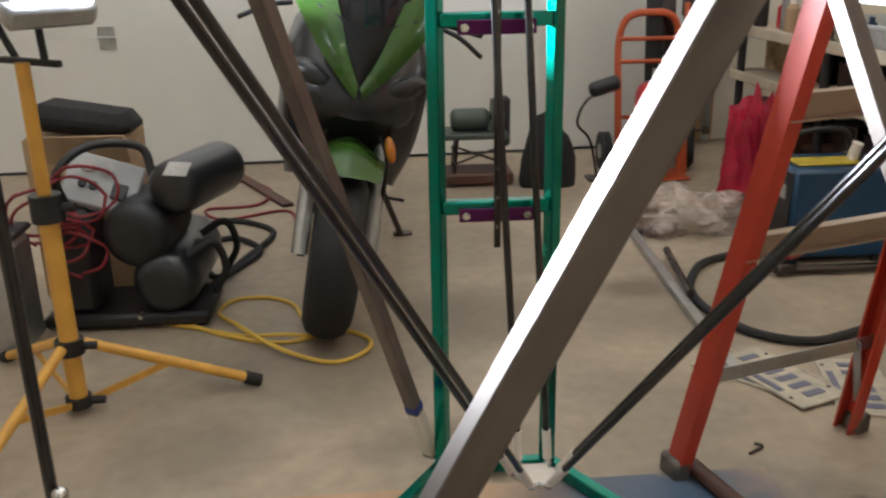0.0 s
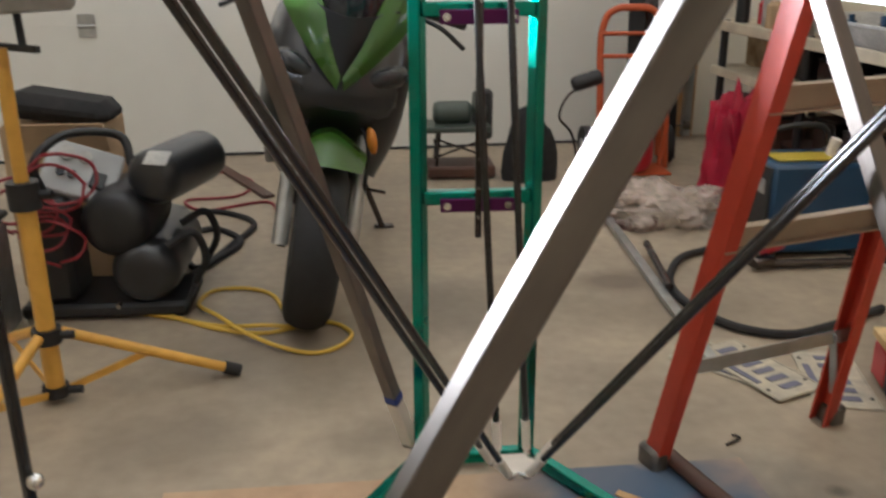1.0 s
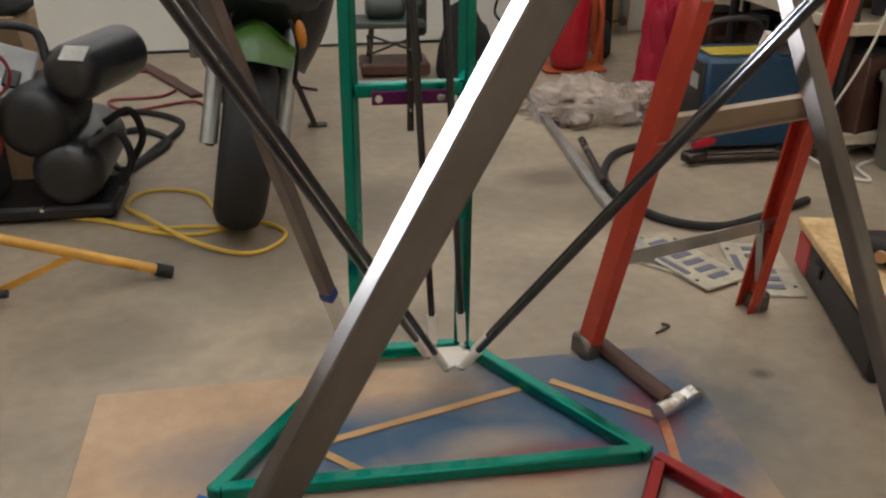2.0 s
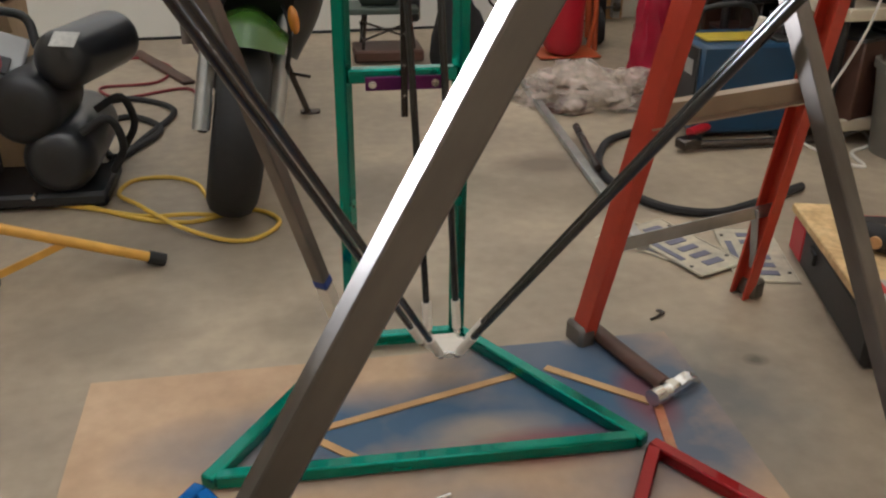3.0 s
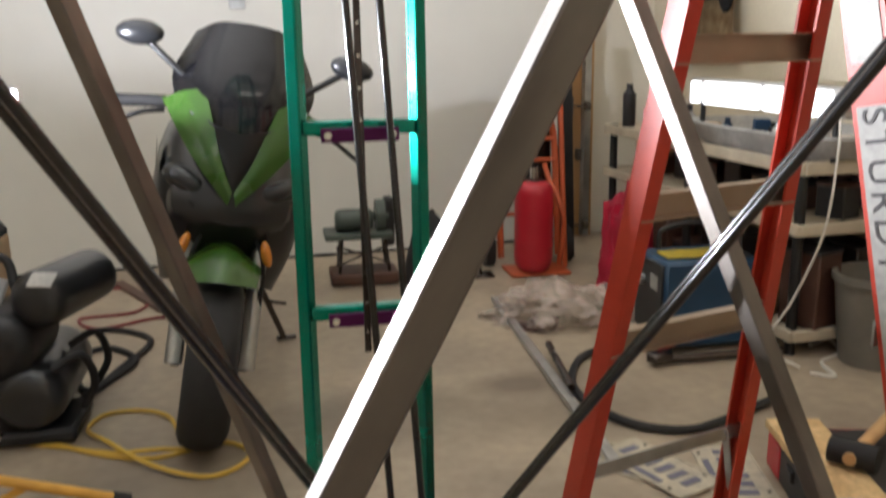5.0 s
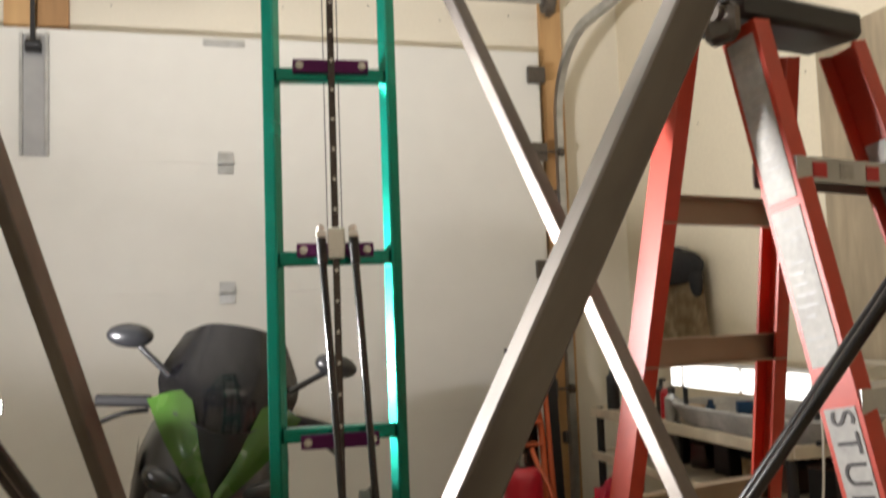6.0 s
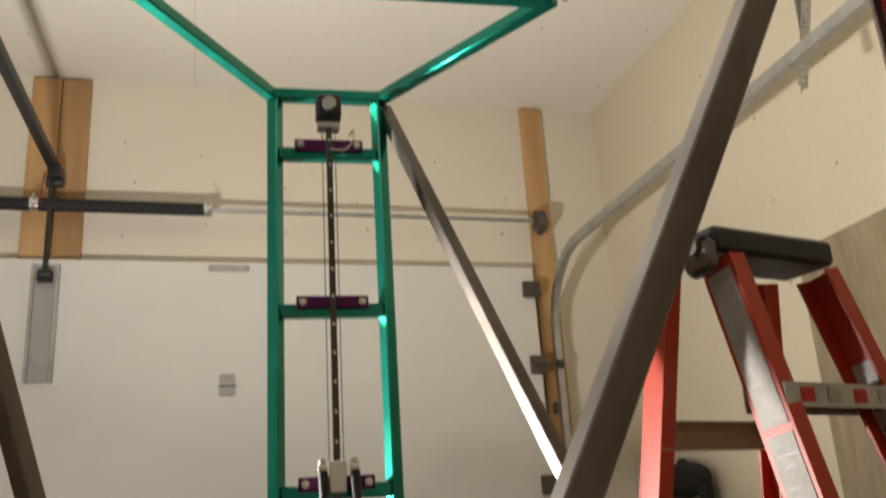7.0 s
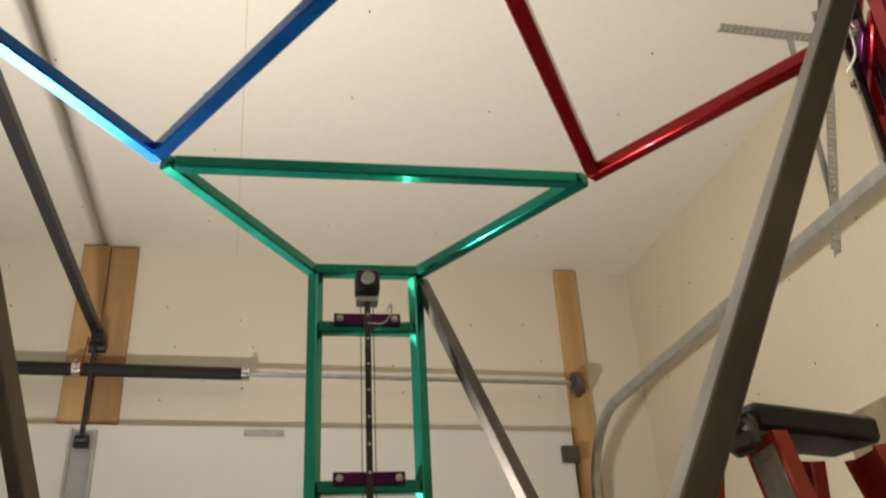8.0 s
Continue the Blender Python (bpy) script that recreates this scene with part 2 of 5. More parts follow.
def smooth(pts, steps=6):
    """A Catmull-Rom line through the points."""
    p = [Vector(q) for q in pts]
    p = [2 * p[0] - p[1]] + p + [2 * p[-1] - p[-2]]
    out = []
    for i in range(1, len(p) - 2):
        for k in range(steps):
            t = k / steps
            out.append(0.5 * (2 * p[i] + (p[i + 1] - p[i - 1]) * t + (2 * p[i - 1] - 5 * p[i] + 4 * p[i + 1] - p[i + 2]) * t * t
                              + (3 * p[i] - p[i - 1] - 3 * p[i + 1] + p[i + 2]) * t ** 3))
    return out + [p[-2]]


def sweep_into(bm, pts, section, up=(0, 0, 1), close=True):
    """Sweeps a closed outline (x, y pairs) along the points."""
    rings = []
    pts = [Vector(q) for q in pts]
    side = None
    for i, q in enumerate(pts):
        t = (pts[min(i + 1, len(pts) - 1)] - pts[max(i - 1, 0)]).normalized()
        x = Vector(up) if side is None else side
        x = x - t * t.dot(x)
        if x.length < 1e-4:
            x = Vector((1, 0, 0)) - t * t.x
        x.normalize()
        side = x
        y = t.cross(x)
        rings.append([bm.verts.new(q + x * u + y * v) for u, v in section])
    n = len(section)
    for a, b in zip(rings, rings[1:]):
        for k in range(n):
            bm.faces.new((a[k], a[(k + 1) % n], b[(k + 1) % n], b[k]))
    if close:
        bm.faces.new(rings[0][::-1])
        bm.faces.new(rings[-1])


def circle(r, n=10):
    return [(r * math.cos(2 * math.pi * k / n), r * math.sin(2 * math.pi * k / n)) for k in range(n)]


def pipe_into(bm, pts, r, steps=6, n=10):
    sweep_into(bm, smooth(pts, steps), circle(r, n))


def link(name, bm, material, m=None, soft=True):
    bmesh.ops.recalc_face_normals(bm, faces=bm.faces)
    me = bpy.data.meshes.new(name)
    bm.to_mesh(me)
    bm.free()
    if soft:
        me.shade_smooth()
        me.set_sharp_from_angle(angle=radians(38))
    me.materials.append(material)
    ob = new(name, me)
    if m is not None:
        ob.matrix_world = m
    return ob


def part(name, bm, material, parent, label="", soft=True):
    ob = link(name, bm, material, None, soft)
    ob.parent = parent
    if label:
        ob["label"] = label
    return ob


def thing(name, at, label, category, group="", turn=0.0):
    ob = new(name)
    ob.empty_display_size = 0.05
    ob.matrix_world = pose(*at, 0, 0, turn)
    return tagged(ob, label, category, group)


def one(fn, *args, **kw):
    bm = bmesh.new()
    fn(bm, *args, **kw)
    return bm


def B(m, sx, sy, sz, bevel=0.003):
    return one(box_into, m, sx, sy, sz, bevel)


def R(a, b, r, r2=None, seg=14):
    return one(rod_into, a, b, r, r2, seg)


def bar_part(name, a, b, w, d, up, bevel, material, parent, label=""):
    """A square bar from a to b as a part whose own z axis runs along it."""
    o = part(name, B(Matrix(), w, d, (Vector(b) - Vector(a)).length, bevel), material, parent, label)
    o.matrix_basis = along(a, b, up)
    return o


def structure(name, bm, material, m=None, label=""):
    return tagged(link(name, bm, material, m, False), label, kind="structure")


# ---------------------------------------------------------------- the garage shell
ROOM = pose(-0.0698, 2.904, 0, 0, 0, 3.896)   # u along the big door, v out through it, z up
EAST, WEST, SOUTH, CEIL = 1.952, -4.3, -6.8, 3.575
DOOR_L, DOOR_R, DOOR_TOP = -3.65, 1.425, 2.53


def slab(u0, u1, v0, v1, z0, z1):
    return B(pose((u0 + u1) / 2, (v0 + v1) / 2, (z0 + z1) / 2), u1 - u0, v1 - v0, z1 - z0, 0)


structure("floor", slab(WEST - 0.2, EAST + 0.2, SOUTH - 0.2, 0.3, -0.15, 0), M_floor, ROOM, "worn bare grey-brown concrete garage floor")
structure("ceiling", slab(WEST, EAST, SOUTH, 0.05, CEIL, CEIL + 0.1), M_ceiling, ROOM, "pale painted drywall ceiling")
structure("wall_north", slab(WEST, EAST, 0.05, 0.2, DOOR_TOP - 0.03, CEIL), M_drywall, ROOM, "pale drywall above the garage door")
structure("wall_north_pier", slab(DOOR_R - 0.02, EAST, 0.05, 0.2, 0, DOOR_TOP - 0.03), M_drywall, ROOM, "pale drywall beside the garage door")
structure("wall_north_side", slab(WEST, DOOR_L + 0.02, 0.05, 0.2, 0, DOOR_TOP - 0.03), M_drywall, ROOM)
structure("wall_east", slab(EAST, EAST + 0.15, SOUTH, 0.2, 0, CEIL), M_cream, ROOM, "cream painted drywall side wall")
structure("wall_west", slab(WEST - 0.15, WEST, SOUTH, 0.2, 0, CEIL), M_drywall, ROOM)
structure("wall_south", slab(WEST, EAST, SOUTH - 0.15, SOUTH, 0, CEIL), M_drywall, ROOM)
structure("trim_jamb", slab(1.470, 1.596, 0.02, 0.05, 0, CEIL - 0.01), M_pine, ROOM, "bare pine jamb board beside the garage door")


def at_room(u, v, z, turn=0.0):
    return ROOM @ pose(u, v, z, 0, 0, turn)


def room_thing(name, u, v, z, label, category, group="", turn=0.0):
    ob = thing(name, (0, 0, 0), label, category, group)
    ob.matrix_world = at_room(u, v, z, turn)
    return ob


def garage_door():
    d = room_thing("garage_door", 0, -0.045, 0, "white closed sectional overhead garage door, smooth steel", "garage door")
    h = DOOR_TOP / 4
    w = DOOR_R - DOOR_L
    for k in range(4):
        s = part("section", B(pose((DOOR_L + DOOR_R) / 2, 0.022, h * (k + 0.5)), w, 0.044, h - 0.0005, 0.0006), M_door, d)
        if k:
            for u in (-2.6, -1.42, -0.235):
                bm = bmesh.new()
                box_into(bm, pose(u, -0.004, h * k + 0.03), 0.075, 0.008, 0.045, 0.002)
                box_into(bm, pose(u, -0.004, h * k - 0.03), 0.075, 0.008, 0.045, 0.002)
                rod_into(bm, (u - 0.04, -0.011, h * k), (u + 0.04, -0.011, h * k), 0.008)
                part("hinge", bm, M_galv, d, "galvanised door hinge")
        bm = bmesh.new()
        box_into(bm, pose(DOOR_R - 0.02, -0.01, h * k + 0.08), 0.09, 0.02, 0.10, 0.003)
        rod_into(bm, (DOOR_R - 0.04, -0.03, h * k + 0.08), (DOOR_R + 0.10, -0.03, h * k + 0.08), 0.006)
        rod_into(bm, (DOOR_R + 0.085, -0.03, h * k + 0.08), (DOOR_R + 0.11, -0.03, h * k + 0.08), 0.024)
        part("roller", bm, M_castiron, d, "galvanised roller bracket")
    part("section", B(pose((DOOR_L + DOOR_R) / 2, 0.012, 0.008), w, 0.035, 0.012, 0.002), M_black, d, "black bottom seal")
    bm = bmesh.new()
    box_into(bm, pose(DOOR_R - 0.02, -0.012, DOOR_TOP - 0.13), 0.10, 0.03, 0.09, 0.004)
    part("roller", bm, M_castiron, d)
    # the opener's reinforcing strut: two rails on a plate
    s = part("opener_strut", B(pose(-1.098, -0.003, 2.21), 0.13, 0.006, 0.58, 0.002), M_greysteel, d, "galvanised opener bracket on the top section")
    for du in (-0.055, 0.055):
        part("flange", B(pose(-1.098 + du, -0.014, 2.21), 0.016, 0.02, 0.58, 0.002), M_galv, s)
    part("latch_plate", B(pose(-0.235, -0.006, 2.497), 0.20, 0.012, 0.03, 0.002), M_galv, d)


def spring_shaft():
    s = room_thing("torsion_shaft", 0, -0.075, 2.803, "steel torsion shaft above the garage door", "shaft")
    part("shaft", R((-3.7, 0, 0), (1.53, 0, 0), 0.0127), M_galv, s)
    bm = bmesh.new()
    rod_into(bm, (-1.9, 0, -0.002), (-0.36, 0, -0.002), 0.031, seg=20)
    for k in range(150):
        u = -1.9 + 1.54 * k / 149
        rod_into(bm, (u, 0, 0), (u + 0.006, 0, 0), 0.0345, seg=14)
    part("spring", bm, M_rubber, s, "black wound torsion spring")
    for u in (-0.345, -1.17):
        bm = bmesh.new()
        rod_into(bm, (u - 0.02, 0, 0), (u + 0.02, 0, 0), 0.038, seg=18)
        rod_into(bm, (u, -0.03, 0.02), (u, -0.055, 0.03), 0.007)
        rod_into(bm, (u, -0.03, -0.02), (u, -0.055, -0.03), 0.007)
        part("collar", bm, M_chrome, s, "bright winding cone")
    bm = bmesh.new()
    rod_into(bm, (1.460, 0, 0), (1.505, 0, 0), 0.062, seg=24)
    rod_into(bm, (1.445, 0, 0), (1.525, 0, 0), 0.03, seg=18)
    box_into(bm, pose(1.515, 0.04, 0), 0.03, 0.09, 0.11, 0.003)
    part("cable_drum", bm, M_castiron, s, "cast cable drum and bearing plate")


def opener_board():
    b = room_thing("opener_board", -1.10, 0.03, 3.05, "two bare pine boards screwed above the garage door", "board")
    for du in (-0.073, 0.073):
        part("board", B(pose(du, 0, 0), 0.142, 0.036, 1.0, 0.003), M_pine if du < 0 else M_stained, b)
    o = room_thing("door_opener_rail", -1.098, 0, 2.96, "black steel rail and arm of the garage door opener", "door opener")
    bm = bmesh.new()
    box_into(bm, pose(-0.06, -1.7, 0.03, 0.5, 0, -2.2), 0.045, 3.2, 0.05, 0.004)
    part("rail", bm, M_black, o)
    bm = bmesh.new()
    box_into(bm, pose(0.012, -0.07, 0.01), 0.06, 0.14, 0.07, 0.006)
    rod_into(bm, (-0.03, -0.06, -0.03), (0.05, -0.06, -0.03), 0.03)
    part("header_bracket", bm, M_black, o)
    bm = bmesh.new()
    bar_into(bm, (0, -0.10, 0.0), (0.0, -0.095, -0.50), 0.022, 0.008, (1, 0, 0))
    rod_into(bm, (-0.03, -0.09, -0.52), (0.03, -0.09, -0.52), 0.022)
    box_into(bm, pose(0, -0.075, -0.53), 0.07, 0.04, 0.05, 0.004)
    part("door_arm", bm, M_black, o)
    part("release_cord", one(pipe_into, [(-0.03, -0.12, 0.0), (-0.035, -0.13, -0.08), (-0.04, -0.13, -0.18)], 0.004), M_redcord, o, "red release cord")


def track():
    t = room_thing("door_track", 1.53, -0.04, 0, "galvanised curved track of the garage door", "door track")
    sec = [(-0.022, -0.018), (0.022, -0.018), (0.022, 0.018), (0.018, 0.018), (0.018, -0.014), (-0.018, -0.014), (-0.018, 0.018), (-0.022, 0.018)]
    pts = [Vector((0, 0, z)) for z in (0.02, 0.8, 1.6, 2.15)]
    for k in range(1, 10):
        a = radians(10 * k)
        pts.append(Vector((0, -0.42 * (1 - math.cos(a)), 2.15 + 0.42 * math.sin(a))))
    pts += [Vector((0, -1.2, 2.572)), Vector((0, -2.2, 2.575)), Vector((0, -3.3, 2.58))]
    bm = bmesh.new()
    sweep_into(bm, pts, [(b * 1.0, a) for a, b in sec], up=(1, 0, 0))
    part("rail", bm, M_galv, t)
    for z in (0.45, 1.1, 1.75):
        part("track_bracket", B(pose(-0.01, 0.035, z), 0.05, 0.05, 0.06, 0.003), M_castiron, t)

    def angle_iron(a, b, name):
        bm = bmesh.new()
        m = along(a, b, (0, 1, 0))
        n = int((Vector(b) - Vector(a)).length / 0.026)
        ln = (Vector(b) - Vector(a)).length
        # two flanges, each of two edge strips and short bridges between the holes
        for leg in (0, 1):
            for off in (0.003, 0.033):
                c = (0.0, off) if leg else (off, 0.0)
                box_into(bm, m @ pose(c[0], c[1], 0), 0.0025 if leg else 0.008, 0.008 if leg else 0.0025, ln)
            for k in range(n):
                c = (0.0, 0.018) if leg else (0.018, 0.0)
                box_into(bm, m @ pose(c[0], c[1], -ln / 2 + (k + 0.5) * ln / n), 0.0025 if leg else 0.024, 0.024 if leg else 0.0025, 0.014)
        part(name, bm, M_galv, t, "perforated galvanised angle")

    angle_iron((0.08, -2.20, 2.50), (0.34, -2.22, CEIL - 0.012), "hanger")
    angle_iron((-0.10, -2.125, CEIL - 0.012), (0.40, -2.13, CEIL - 0.012), "ceiling_angle")
    part("brace", one(bar_into, (0.10, -2.21, 2.64), (0.20, -2.13, CEIL - 0.03), 0.03, 0.003, (1, 0, 0)), M_galv, t)


garage_door()
spring_shaft()
opener_board()
track()
structure("trim_plywood", slab(EAST - 0.02, EAST, -3.6, -1.62, 0.9, 2.12), M_osb, ROOM, "weathered plywood sheet fixed to the side wall")

rs = random.Random(12)
bm = bmesh.new()
for k in range(60):
    u, v = -2.4 + 0.61 * (k % 8) + rs.uniform(-0.03, 0.03), -0.35 - 0.55 * (k // 8) + rs.uniform(-0.08, 0.08)
    rod_into(bm, (u, v, CEIL - 0.0012), (u, v, CEIL), 0.0045, seg=8)
for k in range(34):
    u, z = -2.4 + 0.41 * (k % 10) + rs.uniform(-0.05, 0.05), 2.72 + 0.24 * (k // 10) + rs.uniform(-0.05, 0.05)
    rod_into(bm, (u, 0.0488, z), (u, 0.05, z), 0.0045, seg=8)
for k in range(36):
    v, z = -0.3 - 0.41 * (k % 9) + rs.uniform(-0.05, 0.05), 2.0 + 0.4 * (k // 9) + rs.uniform(-0.05, 0.05)
    rod_into(bm, (EAST - 0.0012, v, z), (EAST, v, z), 0.0045, seg=8)
tagged(link("screw_heads", bm, M_rail, ROOM), "small dark screw heads in the drywall", "screws", kind="stuff")
structure("trim_seam", slab(-0.43, -0.426, -4.0, 0.05, CEIL - 0.0008, CEIL + 0.004), M_shelf, ROOM, "taped drywall seam in the ceiling")

# ---------------------------------------------------------------- the delta frame
TUBE = 0.0254
HALF, CORNER, DEPTH = 0.106, 0.372, 0.388     # half tower width, half inner edge, depth of the trapezoid
Z_LOW, Z_TOP = 0.022, 2.006                   # middle of the lower and of the upper ring
LEAN = 0.012                                  # the frame stands a little out of plumb
OFFSET = (Vector(), Vector((0.065, 0.025, 0)), Vector((-0.045, 0.033, 0)))
CENTRE = Vector((0, -DEPTH - CORNER / math.sqrt(3), 0))


def delta_frame():
    fr = thing("delta_printer_frame", (0, CENTRE.y, 0), "tall welded steel delta printer frame, green, red and blue candy paint", "printer frame")
    fr.matrix_world = Matrix.Translation(CENTRE)
    side = (Vector((CORNER, -DEPTH, 0)) - Vector((HALF, 0.012, 0))).normalized()
    for k, (paint, word) in enumerate(((M_green, "green"), (M_red, "red"), (M_blue, "blue"))):
        turn = Matrix.Rotation(radians(-120 * k), 4, "Z")

        def P(x, y, z):
            # the red and blue towers stand a little outside true symmetry
            return turn @ (Vector((x, y, z)) - CENTRE) + Vector((0, LEAN * z, 0)) + (OFFSET[k] if y > -0.2 else Vector((0.06 if k == 2 and x < 0 else 0, 0, 0)))

        def ring(name, z):
            up = (0, 0, 1)
            word_ = word + " candy-painted square tube"
            bar_part(name, P(-HALF - 0.01, 0.012, z), P(HALF + 0.01, 0.012, z), TUBE, TUBE, up, 0.003, paint, fr, word_)
            for s in (-1, 1):
                bar_part(name, P(s * HALF, 0.02, z), P(s * (CORNER - 0.004), -DEPTH + 0.006, z), TUBE - 0.0006, TUBE, up, 0.003, paint, fr, word_)
            bar_part(name, P(-CORNER + 0.018, -DEPTH + 0.013, z), P(CORNER - 0.018, -DEPTH + 0.013, z), TUBE - 0.0012, TUBE, up, 0.003, paint, fr, word_)

        ring("base_tube", Z_LOW)
        ring("top_tube", Z_TOP)
        for s in (-1, 1):
            d = turn.to_3x3() @ Vector((s * side.x, side.y, 0))
            bar_part("post", P(s * HALF, 0.012, Z_LOW + 0.0135), P(s * HALF, 0.012, Z_TOP - 0.0135), TUBE, TUBE, d, 0.003, paint, fr, word + " candy-painted square tube")
        for z in (0.559, 0.892, 1.225, 1.558, 1.884):
            rung = part("rung", one(bar_into, P(-HALF + 0.008, 0.006, z + (0.012 if z < 1 else -0.014)), P(HALF - 0.008, 0.006, z + (0.012 if z < 1 else -0.014)), TUBE, TUBE, (0, 0, 1), 0.003), paint, fr)
            pl = part("rail_plate", one(bar_into, P(-0.068, -0.010, z), P(0.068, -0.010, z), 0.025, 0.007, (0, 0, 1), 0.0015), M_purple, rung, "purple anodised plate")
            for x in (-0.056, 0.056):
                bm = bmesh.new()
                rod_into(bm, P(x, -0.012, z), P(x, -0.0175, z), 0.0072, seg=12)
                rod_into(bm, P(x, -0.017, z), P(x, -0.022, z), 0.0052, 0.004, seg=12)
                o = link("bolt", bm, M_chrome)
                o.parent = rung
        # linear rail with its holes, belt and motor
        bm = bmesh.new()
        bar_into(bm, P(0, -0.019, 0.50), P(0, -0.019, 1.93), 0.012, 0.010, turn.to_3x3() @ Vector((1, 0, 0)), 0.001)
        rail = part("linear_rail", bm, M_rail, fr, "dark steel linear rail")
        for n in range(26):
            z = 0.54 + n * 0.054
            o = link("screw", R(P(0, -0.022, z), P(0, -0.0255, z), 0.0032, seg=8), M_chrome)
            o.parent = rail
        bm = bmesh.new()
        for x in (-0.012, 0.014):
            bar_into(bm, P(x, 0.004, 1.22), P(x, 0.004, 1.97), 0.0015, 0.006, turn.to_3x3() @ Vector((1, 0, 0)), 0)
        part("belt", bm, M_black, fr)
        bm = bmesh.new()
        box_into(bm, Matrix.Translation(P(0, -0.018, 1.962)) @ turn, 0.05, 0.042, 0.05, 0.004)
        motor = part("motor", bm, M_black, fr, "black stepper motor")
        o = link("pulley", R(P(0, -0.038, 1.962), P(0, -0.050, 1.962), 0.014, seg=20), M_galv)
        o.parent = motor
        bm = bmesh.new()
        box_into(bm, Matrix.Translation(P(0, -0.01, 1.925)) @ turn, 0.045, 0.03, 0.014, 0.002)
        o = link("motor_bracket", bm, M_galv)
        o.parent = motor
        part("switch_wire", one(pipe_into, [P(0.04, -0.012, 1.905), P(0.05, -0.02, 1.915), P(0.046, -0.02, 1.89), P(0.03, -0.02, 1.872), P(0.0, -0.03, 1.868)], 0.0016), M_whitecord, fr)
        # carriage and its pair of arms
        zc = (1.235, 1.20, 1.28)[k]
        bm = bmesh.new()
        box_into(bm, Matrix.Translation(P(0, -0.030, zc)) @ turn, 0.030, 0.016, 0.055, 0.002)
        car = part("carriage", bm, M_chrome, fr, "bright metal rail carriage")
        A = [P(x, -0.055, zc + 0.012) for x in (-0.028, 0.028)]
        for a, x in zip(A, (-0.028, 0.028)):
            bm = bmesh.new()
            box_into(bm, Matrix.Translation(P(x, -0.042, zc + 0.008)) @ turn, 0.012, 0.03, 0.045, 0.003)
            rod_into(bm, P(x - 0.008, -0.055, zc + 0.012), P(x + 0.008, -0.055, zc + 0.012), 0.007)
            o = link("arm_mount", bm, M_white)
            o.parent = car
        # the lower ball joints on the effector
        e = EFF - CENTRE
        for a, x in zip(A, (-0.028, 0.028)):
            foot = e + turn.to_3x3() @ Vector((x, 0.034, 0.004))
            v = (foot - a).normalized()
            ln = (foot - a).length
            arm = part("arm", R(a + v * 0.035, foot - v * 0.062, 0.0066, seg=16), M_carbon, fr, "glossy black carbon arm")
            for p0, p1, mm in ((a + v * 0.004, a + v * 0.05, M_black), (foot - v * 0.072, foot - v * 0.012, M_white)):
                o = link("arm_end", R(p0, p1, 0.0085, 0.0085, seg=16), mm)
                o.parent = arm
            bm = bmesh.new()
            ball_into(bm, foot, 0.008, seg=12)
            rod_into(bm, foot, foot - turn.to_3x3() @ Vector((0, 0.02, 0)), 0.0035, seg=8)
            o = link("ball_joint", bm, M_chrome)
            o.parent = arm
    # effector plate: a triangle with cut corners
    bm = bmesh.new()
    e = EFF - CENTRE
    ring_pts = []
    for k in range(3):
        for x in (-0.024, 0.024):
            q = Matrix.Rotation(radians(-120 * k), 3, "Z") @ Vector((x, 0.032, 0))
            ring_pts.append(q)
    top = [bm.verts.new(e + q + Vector((0, 0, 0.006))) for q in ring_pts]
    low = [bm.verts.new(e + q - Vector((0, 0, 0.006))) for q in ring_pts]
    bm.faces.new(top)
    bm.faces.new(low[::-1])
    for k in range(6):
        bm.faces.new((top[k], low[k], low[(k + 1) % 6], top[(k + 1) % 6]))
    bmesh.ops.bevel(bm, geom=list(bm.edges), offset=0.0015, segments=2, affect="EDGES")
    part("effector", bm, M_white, fr, "white printed effector plate hanging on the arms")
    # bare steel diagonals, one on each face of the prism

    def W(x, y, k, z):
        q = Matrix.Rotation(radians(-120 * k), 4, "Z") @ (Vector((x, y, 0)) - CENTRE)
        return Vector((q.x, q.y + LEAN * z, z))

    for k in range(3):
        a, b = W(HALF + 0.022, 0.022, k, Z_TOP - 0.02), W(-HALF - 0.022, 0.022, (k + 1) % 3, Z_LOW + 0.03)
        if k == 0:
            a, b = Vector((0.1187, 0.043, 1.986)) - CENTRE, Vector((0.597, -0.872, 0.052)) - CENTRE
        if k == 2:
            a, b = Vector((-0.592, -0.762, 1.986)) - CENTRE, Vector((-0.1285, 0.0276, 0.045)) - CENTRE
        if k == 1:
            a, b = Vector((0.5025, -1.068, 1.986)) - CENTRE, Vector((-0.4990, -1.0746, 0.052)) - CENTRE
        v = (b - a).normalized()
        out = Vector((a.x + b.x, a.y + b.y, 0)).normalized()
        if k == 1:
            out = Vector((0.08, -0.996, -0.03)).normalized()
        if k == 0:
            out = Vector((-0.94, -0.34, -0.07))
        d = part("diagonal", B(Matrix(), 0.0254, 0.0254, (b - a).length, 0.002), M_steel, fr, "bare grey steel diagonal tube")
        d.matrix_basis = along(a, b, out)
        if k == 2:
            m = along(b - v * 0.165, b - v * 0.15, out)
            o = link("tape", B(d.matrix_basis.inverted() @ m, 0.0275, 0.0275, 0.02, 0.002), M_tape)
            o.parent = d
            o = link("masking", B(d.matrix_basis.inverted() @ along(b - v * 0.145, b - v * 0.01, out), 0.0268, 0.0268, 0.135, 0.002), M_white)
            o.parent = d
    return fr


EFF = Vector((0.062, -0.118, 0.078))
delta_frame()


# ---------------------------------------------------------------- the stepladder
def mixed(a, b, t):
    return Vector(a) + (Vector(b) - Vector(a)) * t


